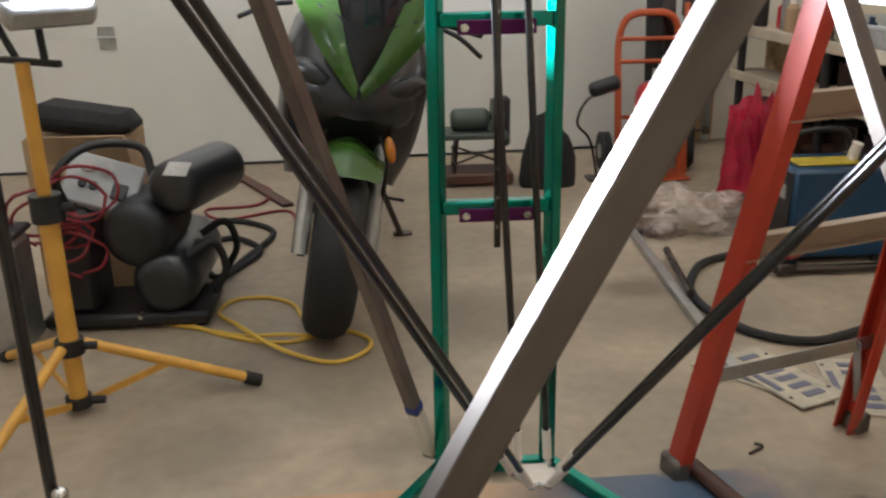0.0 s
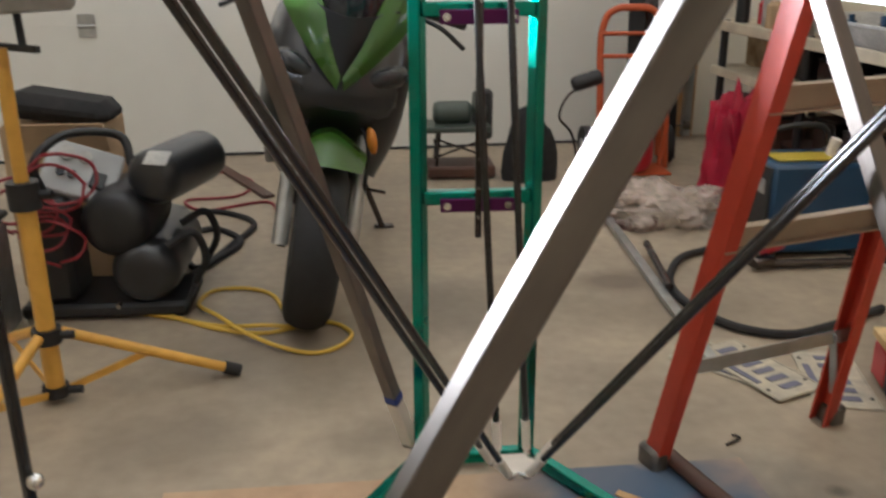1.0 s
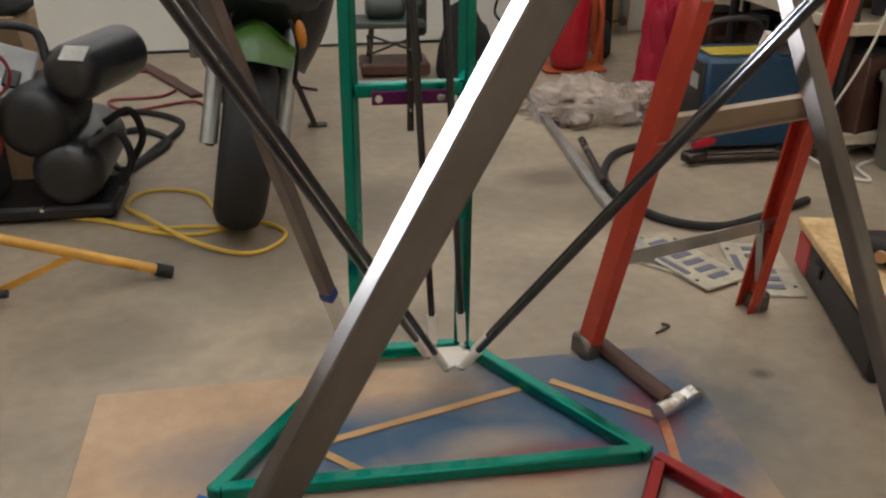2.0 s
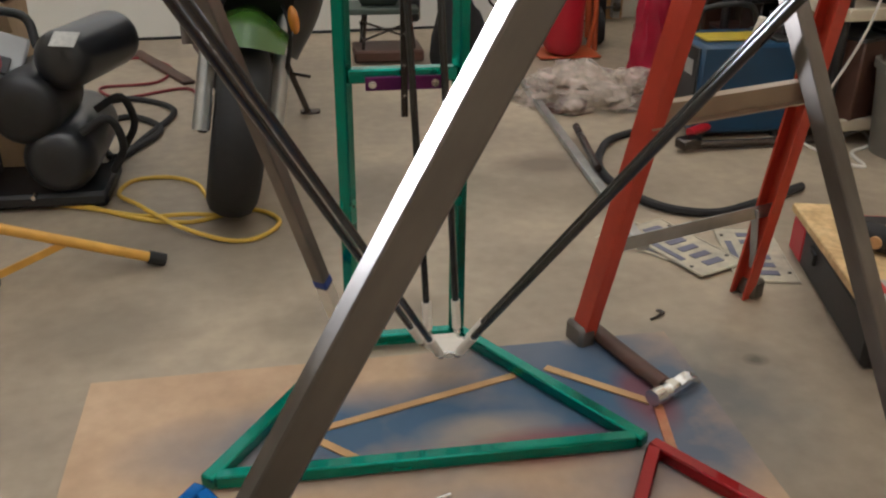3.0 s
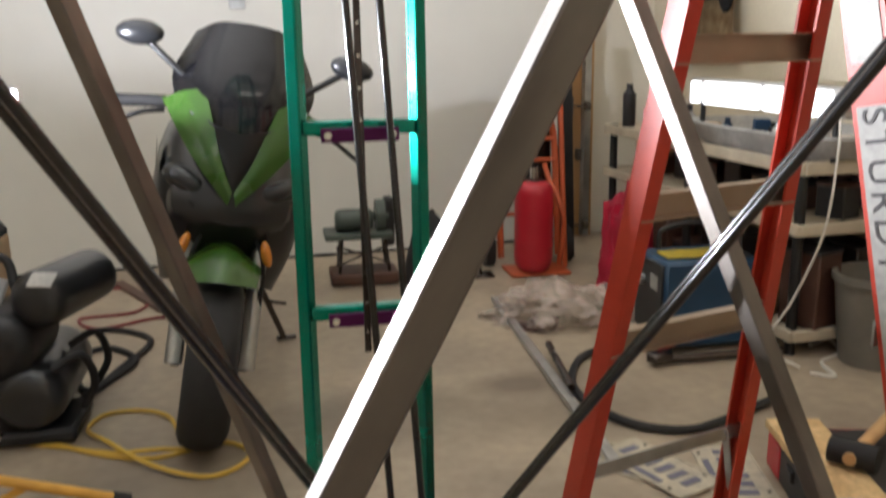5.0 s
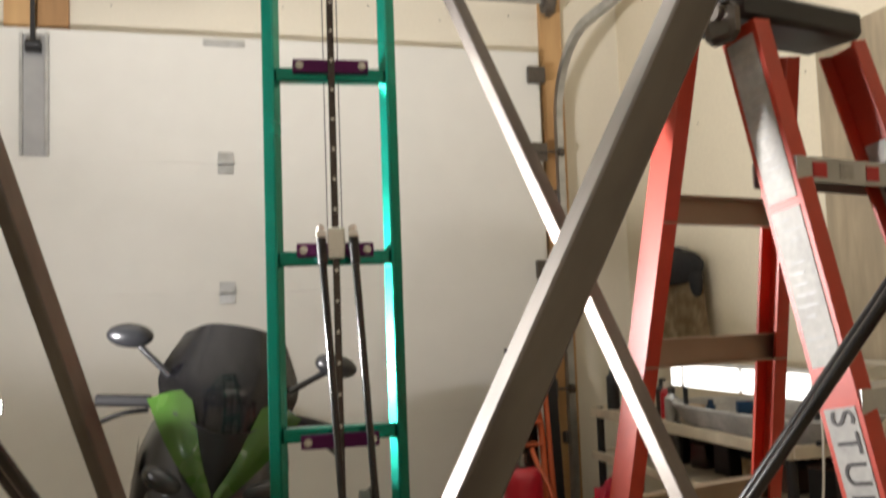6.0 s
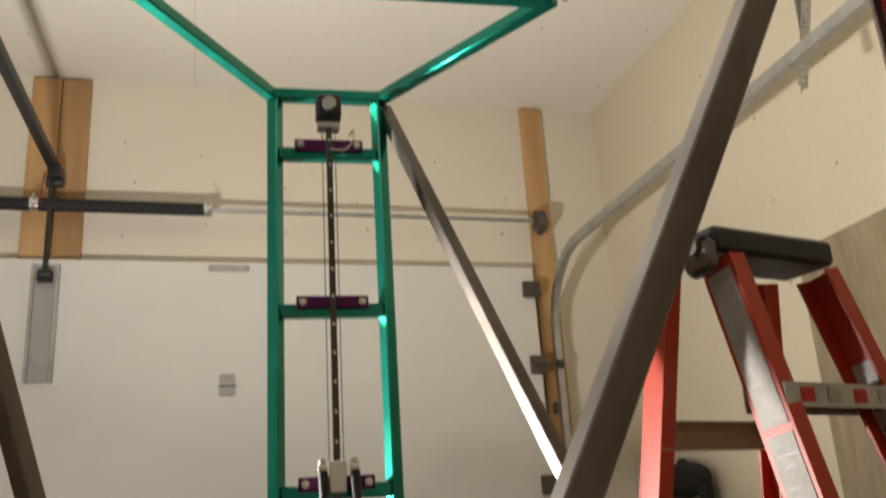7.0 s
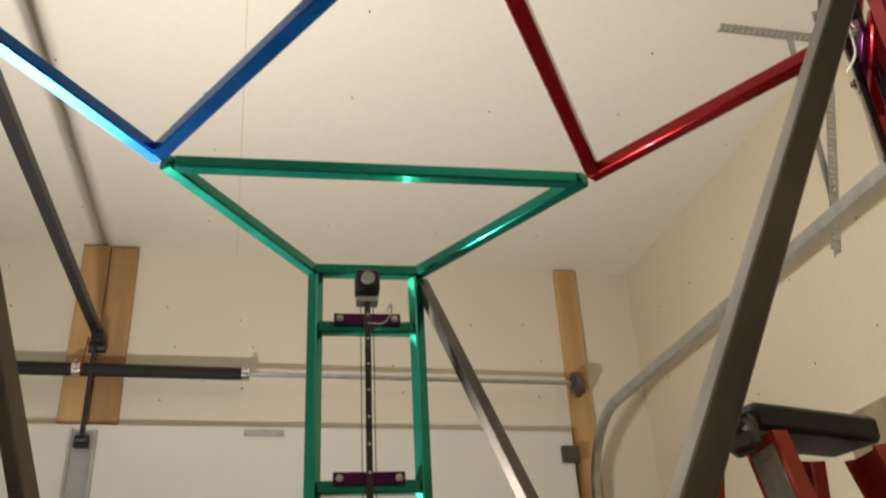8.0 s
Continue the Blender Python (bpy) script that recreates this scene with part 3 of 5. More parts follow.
def channel_into(bm, a, b, w, d, face, th=0.004):
    """A C-section bar from a to b: web of width w facing along face, two flanges of depth d behind it."""
    h = w / 2
    sec = [(th / 2, -h), (-d, -h), (-d, -h + th), (-th / 2, -h + th), (-th / 2, h - th), (-d, h - th), (-d, h), (th / 2, h)]
    sweep_into(bm, [a, mixed(a, b, 0.5), b], sec, face)


def bars_on(parent, m, rows, material, x=0.0):
    """Plain bars standing in for small print: rows of (along, across, length, height)."""
    for a, b, ln, h in rows:
        o = link("print_bar", B(m @ pose(x, b, a), 0.0008, ln, h, 0), material, None, False)
        o.parent = parent


def stepladder():
    ax = Vector((0.957, 0.290, 0)).normalized()
    capL, capR = Vector((0.545, -0.370, 1.570)), Vector((0.835, -0.283, 1.570))
    L = thing("stepladder", (0.68, -0.25, 0), "open orange fibreglass stepladder with a black top cap", "ladder")
    base = L.matrix_world.translation.copy()

    def q(v):
        return Vector(v) - base

    fl, frr = Vector((0.759, -0.619, 0.0)), Vector((1.17, -0.47, 0.0))
    rl, rr = Vector((0.354, -0.026, 0.0)), Vector((0.800, 0.118, 0.0))
    rtl, rtr = Vector((0.484, -0.375, 1.50)), Vector((0.715, -0.300, 1.50))
    ftl, ftr = Vector((0.572, -0.396, 1.51)), Vector((0.810, -0.318, 1.51))
    n = ax.cross(Vector((0, 0, 1)))
    for a, b, out in ((ftl, fl, -ax), (ftr, frr, ax), ):
        rail = part("front_rail", one(channel_into, q(a), q(b), 0.066, 0.03, out, 0.005), M_orange, L)
        m = along(q(a), q(b), out)
        ln = (b - a).length
        if out.x < 0:
            for z0, h in ((-0.645, 0.25), (-0.395, 0.225), (0.075, 0.60)):
                o = link("label", B(m @ pose(0.0032, 0, z0 + 0.02), 0.0012, 0.05, h, 0), M_label, None, False)
                o.parent = rail
                rng = random.Random(int(h * 100))
                if z0 < 0.0:
                    rows = [(z0 - h / 2 + 0.035 + k * 0.0155, rng.uniform(-0.006, 0.006), rng.uniform(0.016, 0.036), 0.0022) for k in range(int(h / 0.0155) - 1) if k % 7 != 3]
                    bars_on(rail, m, rows, M_greysteel, 0.0043)
                else:
                    cu = bpy.data.curves.new("word", "FONT")
                    cu.body, cu.size, cu.align_x, cu.align_y, cu.extrude = "STURDY", 0.052, "LEFT", "CENTER", 0.0004
                    cu.space_character = 1.25
                    o = new("word", cu)
                    dg = bpy.context.evaluated_depsgraph_get()
                    me = bpy.data.meshes.new_from_object(o.evaluated_get(dg))
                    bpy.data.objects.remove(o)
                    me.materials.append(M_ink)
                    t = new("word", me)
                    # reads down the rail
                    zax, xax = m.to_3x3() @ Vector((0, 0, 1)), m.to_3x3() @ Vector((1, 0, 0))
                    yax = xax.cross(zax)
                    mm = Matrix((zax, yax, xax)).transposed().to_4x4()
                    mm.translation = m @ Vector((0.0046, 0, z0 - h / 2 + 0.022))
                    t.parent = rail
                    t.matrix_basis = mm
        else:
            o = link("label", B(along(q(a), q(b), -out) @ pose(0.006, 0, -0.55), 0.0012, 0.05, 0.14, 0), M_label, None, False)
            o.parent = rail
            bars_on(rail, along(q(a), q(b), -out), [(-0.58, 0, 0.03, 0.012), (-0.55, 0, 0.036, 0.02), (-0.51, 0.004, 0.03, 0.006)], M_ink, 0.0072)
        bm = bmesh.new()
        box_into(bm, Matrix.Translation(q(b) + Vector((0, 0, 0.02))), 0.05, 0.085, 0.04, 0.008)
        o = link("foot", bm, M_rubber)
        o.parent = rail
    for a, b, out in ((rtl, rl, -ax), (rtr, rr, ax)):
        rail = part("rear_rail", one(channel_into, q(a), q(b), 0.044, 0.026, out, 0.005), M_orange, L)
        bm = bmesh.new()
        box_into(bm, Matrix.Translation(q(b) + Vector((0.008, 0, 0.024))) @ pose(0, 0, 0, 0, 0, 17), 0.04, 0.062, 0.05, 0.008)
        o = link("foot", bm, M_steel)
        o.parent = rail
    for z in (0.33, 0.655, 0.98, 1.305):
        t = 1 - z / ftl.z
        a, b = mixed(ftl, fl, t), mixed(ftr, frr, t)
        m = along(q(a), q(b), (0, 0, 1))
        bm = one(channel_into, q(a), q(b), 0.078, 0.034, (0, 0, 1), 0.004)
        st = part("step", bm, M_galv, L, "grooved aluminium step")
        if z > 1.2:
            for k in range(4):
                for sd in (-0.0397, 0.0397):
                    o = link("label", B(m @ pose(-0.016, sd, -0.09 + 0.06 * k), 0.022, 0.001, 0.03, 0), M_redink if k % 2 == 0 else M_label, None, False)
                    o.parent = st
    for z in (0.53, 0.78, 1.03, 1.25):
        t = 1 - z / rtl.z
        part("rear_channel", one(channel_into, q(mixed(rtl, rl, t)), q(mixed(rtr, rr, t)), 0.045, 0.02, -n, 0.003), M_channel, L, "brownish aluminium cross channel")
    t = 1 - 0.245 / rtl.z
    part("rear_brace", one(bar_into, q(mixed(rtl, rl, t)), q(mixed(rtr, rr, t)), 0.03, 0.003, (0, 0, 1), 0.001), M_galv, L, "flat aluminium brace")
    part("rear_brace", one(bar_into, q(mixed(rtl, rl, 0.93)), q(mixed(rtl, rl, 0.93) + ax * 0.06 + Vector((0.03, 0.04, 0.13))), 0.02, 0.003, n, 0.001), M_galv, L)
    part("rear_brace", one(bar_into, q(mixed(rtr, rr, 0.95)), q(mixed(rtr, rr, 0.83) - ax * 0.05), 0.02, 0.003, n, 0.001), M_greysteel, L)
    bm = bmesh.new()
    m = Matrix.Translation(q((capL + capR) / 2 + Vector((-0.012, -0.004, -0.028)))) @ pose(0, 0, 0, 0, 0, 16.9)
    box_into(bm, m, 0.275, 0.11, 0.045, 0.008)
    for k in range(5):
        rod_into(bm, m @ Vector((-0.12 + 0.06 * k, 0.03, 0.024)), m @ Vector((-0.12 + 0.06 * k, 0.03, 0.027)), 0.012)
    part("top_cap", bm, M_black, L, "black moulded top cap")
    bm = bmesh.new()
    box_into(bm, Matrix.Translation(q(capL + Vector((0.0, -0.03, -0.055)))) @ pose(0, 0, 0, 0, 0, 17), 0.014, 0.06, 0.06, 0.012)
    rod_into(bm, q(capL + Vector((-0.016, -0.034, -0.04))), q(capL + Vector((0.015, -0.026, -0.04))), 0.012)
    part("cap_bracket", bm, M_castiron, L, "grey metal hinge bracket")


stepladder()

# ---------------------------------------------------------------- on the floor round the frame
sheet = tagged(link("plywood_sheet", B(pose(-0.02, 0, 0.0035), 1.16, 1.24, 0.006, 0.001), M_spray, None, False),
               "plywood floor sheet oversprayed with blue and red paint", "plywood sheet")
sheet.data.transform(Matrix.Translation((-0.012, -0.652, 0)))
sheet.matrix_world = pose(0, 0, 0, 0, 0, 1.2)
for a, b, w in (((-0.20, -0.258), (0.197, -0.138), 0.016), ((0.262, -0.121), (0.428, -0.259), 0.018), ((-0.19, -0.28), (-0.116, -0.349), 0.016), ((0.437, -0.272), (0.414, -0.40), 0.018)):
    m = along((*a, 0.0095), (*b, 0.0095), (0, 0, 1))
    lath = tagged(link("wooden_lath", one(bar_into, (*a, 0.0087), (*b, 0.0087), 0.0035, w, (0, 0, 1), 0.0006), M_redlath if b[1] < -0.38 else M_pine), "thin bare wooden lath lying on the plywood", "lath", "laths on the plywood")


def hammer():
    h = thing("claw_hammer", (0.46, -0.10, 0), "claw hammer with dark handle lying on the floor", "hammer")
    o = Vector((0.46, -0.10, 0))

    def q(x, y, z):
        return Vector((x, y, z)) - o
    pts = [q(0.388, 0.003, 0.022), q(0.408, -0.06, 0.021), q(0.438, -0.155, 0.022), q(0.464, -0.232, 0.024)]
    bm = bmesh.new()
    sweep_into(bm, smooth(pts), [(0.014 * math.cos(a) , 0.019 * math.sin(a)) for a in [2 * math.pi * k / 12 for k in range(12)]])
    part("handle", bm, M_leather, h)
    bm = bmesh.new()
    rod_into(bm, q(0.424, -0.272, 0.026), q(0.447, -0.260, 0.026), 0.017, seg=18)
    rod_into(bm, q(0.445, -0.261, 0.026), q(0.462, -0.252, 0.026), 0.011, 0.014, seg=14)
    box_into(bm, Matrix.Translation(q(0.472, -0.246, 0.026)) @ pose(0, 0, 0, 0, 0, 28), 0.03, 0.028, 0.03, 0.005)
    for s in (-0.007, 0.007):
        sweep_into(bm, smooth([q(0.480, -0.242 + s, 0.029), q(0.502, -0.232 + s, 0.036), q(0.522, -0.222 + s, 0.032), q(0.537, -0.213 + s, 0.016)]), [(-0.004, -0.006), (0.004, -0.006), (0.004, 0.006), (-0.004, 0.006)])
    part("head", bm, M_chrome, h, "bright steel claw head")


hammer()
bm = bmesh.new()
pipe_into(bm, [(0.541, 0.033, 0.004), (0.561, 0.045, 0.004), (0.578, 0.055, 0.004), (0.576, 0.065, 0.004), (0.566, 0.069, 0.004)], 0.003)
tagged(link("hex_key", bm, M_rail), "small dark hex key lying on the concrete", "hex key")
for x, y, a in ((-0.03, -0.472, 20), (-0.10, -0.485, -35)):
    bm = bmesh.new()
    rod_into(bm, (-0.05, 0, 0.0125), (0.05, 0, 0.0125), 0.0045, seg=10)
    tagged(link("offcut", bm, M_chrome, pose(x, y, 0, 0, 0, a)), "short bright metal rod on the plywood", "rod", "rods on the plywood")


def plate(x, y, z, turn):
    p = thing("licence_plate", (x, y, z), "old white licence plate with blue characters lying on the floor", "licence plate", "plates on the floor", turn)
    bm = bmesh.new()
    box_into(bm, pose(0, 0, 0.002), 0.30, 0.15, 0.0025, 0.001)
    for s in (-1, 1):
        box_into(bm, pose(0, s * 0.071, 0.0035), 0.285, 0.004, 0.002)
        box_into(bm, pose(s * 0.146, 0, 0.0035), 0.004, 0.138, 0.002)
    part("plate", bm, M_plate, p, soft=False)
    for k in range(6):
        bx = -0.105 + 0.042 * k
        part("print_bar", B(pose(bx, -0.006, 0.0042), 0.022, 0.056, 0.0016, 0), M_blueink, p, soft=False)
    part("print_bar", B(pose(0, 0.052, 0.0042), 0.13, 0.016, 0.0016, 0), M_blueink, p, soft=False)
    for sx in (-0.1, 0.1):
        for sy in (-0.06, 0.06):
            part("bolt_hole", R((sx, sy, 0.003), (sx, sy, 0.0048), 0.005, seg=8), M_ink, p)


plate(0.915, 0.303, 0.001, 77)
plate(0.742, 0.36, 0.007, 112)
plate(0.705, 0.39, 0.001, 133)


def floor_line(name, pts, r, material, label, category):
    bm = bmesh.new()
    pipe_into(bm, [(x, y, r if len(p) == 0 else p[0]) for x, y, *p in pts], r, 6, 8)
    return tagged(link(name, bm, material), label, category)


floor_line("extension_cord", [(-0.95, 0.93), (-0.79, 0.83), (-0.63, 0.72), (-0.49, 0.68), (-0.34, 0.74), (-0.26, 0.66), (-0.30, 0.57), (-0.38, 0.55), (-0.51, 0.62, 0.02),
                              (-0.64, 0.78, 0.022), (-0.71, 0.90), (-0.68, 1.0), (-0.58, 1.01), (-0.50, 0.95), (-0.46, 0.84)], 0.0062, M_cord, "yellow extension cord looped on the floor", "extension cord")
floor_line("extension_cord", [(-0.90, 0.86), (-0.76, 0.80), (-0.62, 0.735), (-0.50, 0.70, 0.02), (-0.40, 0.72), (-0.36, 0.80)], 0.0062, M_cord, "yellow extension cord end beside the tyre", "extension cord")
floor_line("black_hose", [(0.95, 1.22), (0.84, 1.16), (0.77, 1.07), (0.71, 0.92), (0.71, 0.76), (0.78, 0.60), (0.90, 0.535), (1.03, 0.57), (1.25, 0.68)], 0.013, M_rubber, "black rubber hose curving over the floor", "hose")
floor_line("floor_cable", [(-0.98, 1.70), (-0.82, 1.82), (-0.64, 1.66), (-0.69, 1.4), (-0.77, 1.19), (-0.86, 1.48), (-0.78, 1.6), (-0.66, 1.45), (-0.72, 1.25), (-0.8, 1.05)], 0.011, M_rubber, "thick black cable coiled on the floor", "cable")
floor_line("floor_cable", [(-1.1, 2.2), (-0.9, 2.45), (-0.72, 2.28), (-0.75, 2.05), (-0.95, 2.0), (-0.85, 1.85), (-0.62, 1.95), (-0.55, 1.7)], 0.006, M_redcord, "red cable lying on the floor", "cable")
floor_line("coiled_cable", [(1.80, 1.25), (1.63, 1.10), (1.73, 1.14), (1.68, 1.01), (1.57, 0.94), (1.54, 0.82), (1.48, 0.86)], 0.006, M_whitecord, "white cord coiled on the floor", "cord")
bm = bmesh.new()
bar_into(bm, (0.70, 1.89, 0.012), (0.645, 0.36, 0.012), 0.02, 0.03, (0, 0, 1), 0.002)
tagged(link("steel_flat_bar", bm, M_galv), "long grey steel bar lying on the concrete", "metal bar")
bm = bmesh.new()
rod_into(bm, (0.729, 1.233, 0.034), (0.681, 0.843, 0.034), 0.012)
tagged(link("dark_pipe", bm, M_rail), "short dark pipe lying on the steel bar", "pipe")
bm = bmesh.new()
bar_into(bm, (-0.90, 2.55, 0.008), (-0.62, 2.02, 0.008), 0.014, 0.05, (0, 0, 1), 0.002)
tagged(link("wooden_stick", bm, M_leather), "dark wooden stick lying on the floor", "stick")

# ---------------------------------------------------------------- work light on its tripod


def work_light():
    w = thing("work_light", (-0.937, 0.353, 0), "lit work light on a yellow folding tripod", "work light")
    part("pole", R((0, 0, 0.03), (0, 0, 0.50), 0.021, seg=20), M_yellow, w)
    part("inner_pole", R((0, 0, 0.48), (0, 0, 0.81), 0.015, seg=18), M_yellow, w)
    for z, r, h in ((0.17, 0.032, 0.035), (0.03, 0.030, 0.025), (0.50, 0.034, 0.06)):
        bm = bmesh.new()
        rod_into(bm, (0, 0, z - h / 2), (0, 0, z + h / 2), r, seg=20)
        rod_into(bm, (0.03, 0, z), (0.06, 0, z), 0.010)
        part("collar", bm, M_black, w, "black plastic collar")
    for a in (14, 134, 254):
        c, s = math.cos(radians(a)), math.sin(radians(a))
        foot = Vector((0.405 * c, 0.405 * s, 0.016))
        bm = bmesh.new()
        rod_into(bm, (0.03 * c, 0.03 * s, 0.175), foot, 0.0125, seg=14)
        leg = part("leg", bm, M_yellow, w)
        v = (foot - Vector((0.03 * c, 0.03 * s, 0.175))).normalized()
        o = link("rubber_foot", R(foot - v * 0.025, foot + v * 0.015, 0.016), M_rubber)
        o.parent = leg
        o = link("strut", one(bar_into, Vector((0.03 * c, 0.03 * s, 0.03)), Vector((0.22 * c, 0.22 * s, 0.098)), 0.018, 0.006, (0, 0, 1)), M_yellow)
        o.parent = leg
    bm = bmesh.new()
    bar_into(bm, (-0.07, 0.07, 0.81), (0.09, -0.04, 0.81), 0.014, 0.014)
    part("cross_bar", bm, M_black, w)
    head = Vector((-0.937, 0.353, 0))
    for off, aim in zip(SEAT, AIM):
        at = LAMP_AT + off - head
        m = look(at, at + (aim - off))
        bm = bmesh.new()
        box_into(bm, m @ pose(0, 0, 0.055), 0.19, 0.15, 0.05, 0.012)
        hd = part("lamp_head", bm, M_galv, w, "bright metal lamp head")
        o = link("lamp_glass", B(m @ pose(0, 0, 0.026), 0.17, 0.13, 0.006, 0.002), M_glow)
        o.parent = hd
        # a plate added under the glass, made up to keep the light off the floor
        flat = Vector((aim.x - off.x, aim.y - off.y, 0)).normalized()
        g = look(at + flat * 0.085 + Vector((0, 0, -0.036)), at + flat + Vector((0, 0, -0.036)))
        bm = bmesh.new()
        box_into(bm, g, 0.30, 0.004, 0.22, 0.001)
        for x in (-0.148, 0.148):
            box_into(bm, g @ pose(x, 0.012, 0), 0.004, 0.024, 0.22, 0.001)
        o = link("added_light_shield", bm, M_galv)
        o.parent = hd
        o = link("yoke", R(at + m.to_3x3() @ Vector((0, 0, 0.08)), Vector((at.x * 0.8, at.y * 0.8, 0.812)), 0.008), M_black)
        o.parent = hd


work_light()

# ---------------------------------------------------------------- compressor and charger by the work light


def ribbed_drum(a, b, r, n=3):
    bm = bmesh.new()
    a, b = Vector(a), Vector(b)
    v = b - a
    prof = [(0, 0.55), (0.03, 0.8), (0.09, 0.96), (0.16, 1.0), (0.84, 1.0), (0.91, 0.96), (0.97, 0.8), (1.0, 0.55)]
    m = along(a, b)
    ln = v.length
    rings = [[bm.verts.new(m @ Vector((r * k * math.cos(t), r * k * math.sin(t), (s - 0.5) * ln))) for t in [2 * math.pi * j / 28 for j in range(28)]] for s, k in prof]
    for p0, p1 in zip(rings, rings[1:]):
        for j in range(28):
            bm.faces.new((p0[j], p0[(j + 1) % 28], p1[(j + 1) % 28], p1[j]))
    bm.faces.new(rings[0][::-1])
    bm.faces.new(rings[-1])
    return bm


def compressor():
    c = thing("air_compressor", (-0.93, 0.93, 0), "black portable air compressor with grey control panel", "compressor")
    part("base_plate", B(pose(-0.02, 0.0, 0.03), 0.46, 0.24, 0.04, 0.01), M_black, c)
    part("tank", ribbed_drum((0.10, -0.14, 0.14), (0.10, 0.30, 0.14), 0.095), M_bike_black, c, "black pressure tank")
    part("motor", ribbed_drum((0.13, -0.10, 0.40), (0.24, 0.22, 0.40), 0.078), M_bike_black, c, "black motor drum")
    part("pump", ribbed_drum((0.03, -0.13, 0.28), (0.05, 0.16, 0.28), 0.095), M_black, c)
    part("rating_plate", B(pose(0.165, -0.10, 0.462, 35, 0, -18), 0.07, 0.05, 0.003, 0.001), M_label, c, "paper rating plate")
    m = pose(-0.07, 0.0, 0.40, 48, 20, 6)
    pn = part("control_panel", B(m, 0.20, 0.16, 0.03, 0.006), M_greysteel, c, "grey control panel")
    for x, y, r in ((-0.05, 0.04, 0.022), (0.0, 0.04, 0.018), (-0.05, -0.02, 0.012), (-0.02, -0.02, 0.012)):
        bm = bmesh.new()
        rod_into(bm, m @ Vector((x, y, 0.014)), m @ Vector((x, y, 0.026)), r, seg=16)
        o = link("gauge", bm, M_label if r > 0.015 else M_black)
        o.parent = pn
    o = link("switch", B(m @ pose(0.05, -0.02, 0.02), 0.04, 0.05, 0.014, 0.003), M_black)
    o.parent = pn
    part("handle", one(pipe_into, [(-0.14, -0.10, 0.36), (-0.15, -0.12, 0.46), (-0.08, -0.05, 0.52), (0.04, 0.02, 0.50), (0.07, 0.0, 0.42)], 0.012), M_black, c)
    part("side_case", B(pose(-0.14, -0.03, 0.20), 0.10, 0.16, 0.30, 0.02), M_black, c)
    for y in (-0.10, 0.10):
        part("hose_end", one(pipe_into, [(0.17, y - 0.02, 0.22), (0.24, y, 0.25), (0.26, y + 0.04, 0.16), (0.22, y + 0.06, 0.08)], 0.011), M_rubber, c)
    for x in (-0.2, 0.18):
        part("foot", R((x, -0.08, 0.0), (x, -0.08, 0.02), 0.018), M_rubber, c)
    part("drain_valve", R((0.04, -0.16, 0.07), (0.04, -0.19, 0.07), 0.006), M_chrome, c)


compressor()


def red_cables():
    t = thing("jumper_cables", (-1.10, 0.85, 0), "red jumper cables bundled over the compressor", "cable")
    o = Vector((-1.10, 0.85, 0))
    r = random.Random(5)
    for k in range(7):
        cx, cz, rad = r.uniform(-0.05, 0.10), 0.24 + 0.03 * k, r.uniform(0.05, 0.09)
        ph = r.uniform(0, 6)
        pts = [(cx + rad * math.cos(ph + j * 0.8), -0.05 + r.uniform(-0.02, 0.02), cz + rad * 0.8 * math.sin(ph + j * 0.8)) for j in range(9)]
        part("cable_loop", one(pipe_into, pts, 0.0046, 5, 8), M_redcord, t)
    part("cable_tail", one(pipe_into, [(0, -0.05, 0.42), (-0.02, 0.01, 0.25), (-0.04, 0.05, 0.03), (-0.1, 0.05, 0.006)], 0.006, 5, 7), M_redcord, t)


red_cables()
c = thing("battery_case", (-1.25, 0.74, 0), "worn silver-grey upright metal case on the floor", "metal case")
part("body", B(pose(0, 0, 0.16), 0.16, 0.15, 0.32, 0.02), M_galv, c)
part("lid", B(pose(0, 0, 0.325), 0.165, 0.155, 0.02, 0.006), M_black, c)
part("strap", B(pose(0.0, -0.077, 0.18), 0.03, 0.004, 0.26, 0.001), M_tan, c)
c = thing("carton", (-1.12, 1.20, 0), "open brown cardboard carton behind the compressor", "carton")
part("body", B(pose(0, 0, 0.25), 0.30, 0.22, 0.50, 0.006), M_card, c)
part("flap", B(pose(0.02, -0.13, 0.47, 25, 0, 0), 0.28, 0.006, 0.10, 0.002), M_card, c)
bm = bmesh.new()
box_into(bm, Matrix(), 0.30, 0.17, 0.075, 0.03)
for v in bm.verts:
    v.co.z += 0.012 * noise.noise(v.co * 9)
tagged(link("tool_bag", bm, M_cloth, pose(-1.10, 1.18, 0.545, 0, 6, -6)), "flat black padded bag lying on the carton", "bag")
o = thing("hanging_rod", (-0.60, -0.60, 0), "black rod with a bright ball joint leaning by the frame", "rod")
part("rod", R((-0.02, 0.02, 0.02), (-0.012, 0, 0.98), 0.008), M_carbon, o)
part("ball_joint", one(ball_into, (0.0, -0.004, 0.41), 0.0105), M_chrome, o)

# ---------------------------------------------------------------- motorcycle


def shell_into(bm, rows, thick=0.006):
    """A smooth shell through rows of points, given a thickness inwards."""
    grid = [smooth(r, 4) for r in rows]
    cols = list(zip(*grid))
    cols = [smooth(c_, 4) for c_ in cols]
    vs = [[bm.verts.new(p) for p in c_] for c_ in cols]
    fs = []
    for a, b in zip(vs, vs[1:]):
        for k in range(len(a) - 1):
            fs.append(bm.faces.new((a[k], a[k + 1], b[k + 1], b[k])))
    bmesh.ops.solidify(bm, geom=fs, thickness=thick)


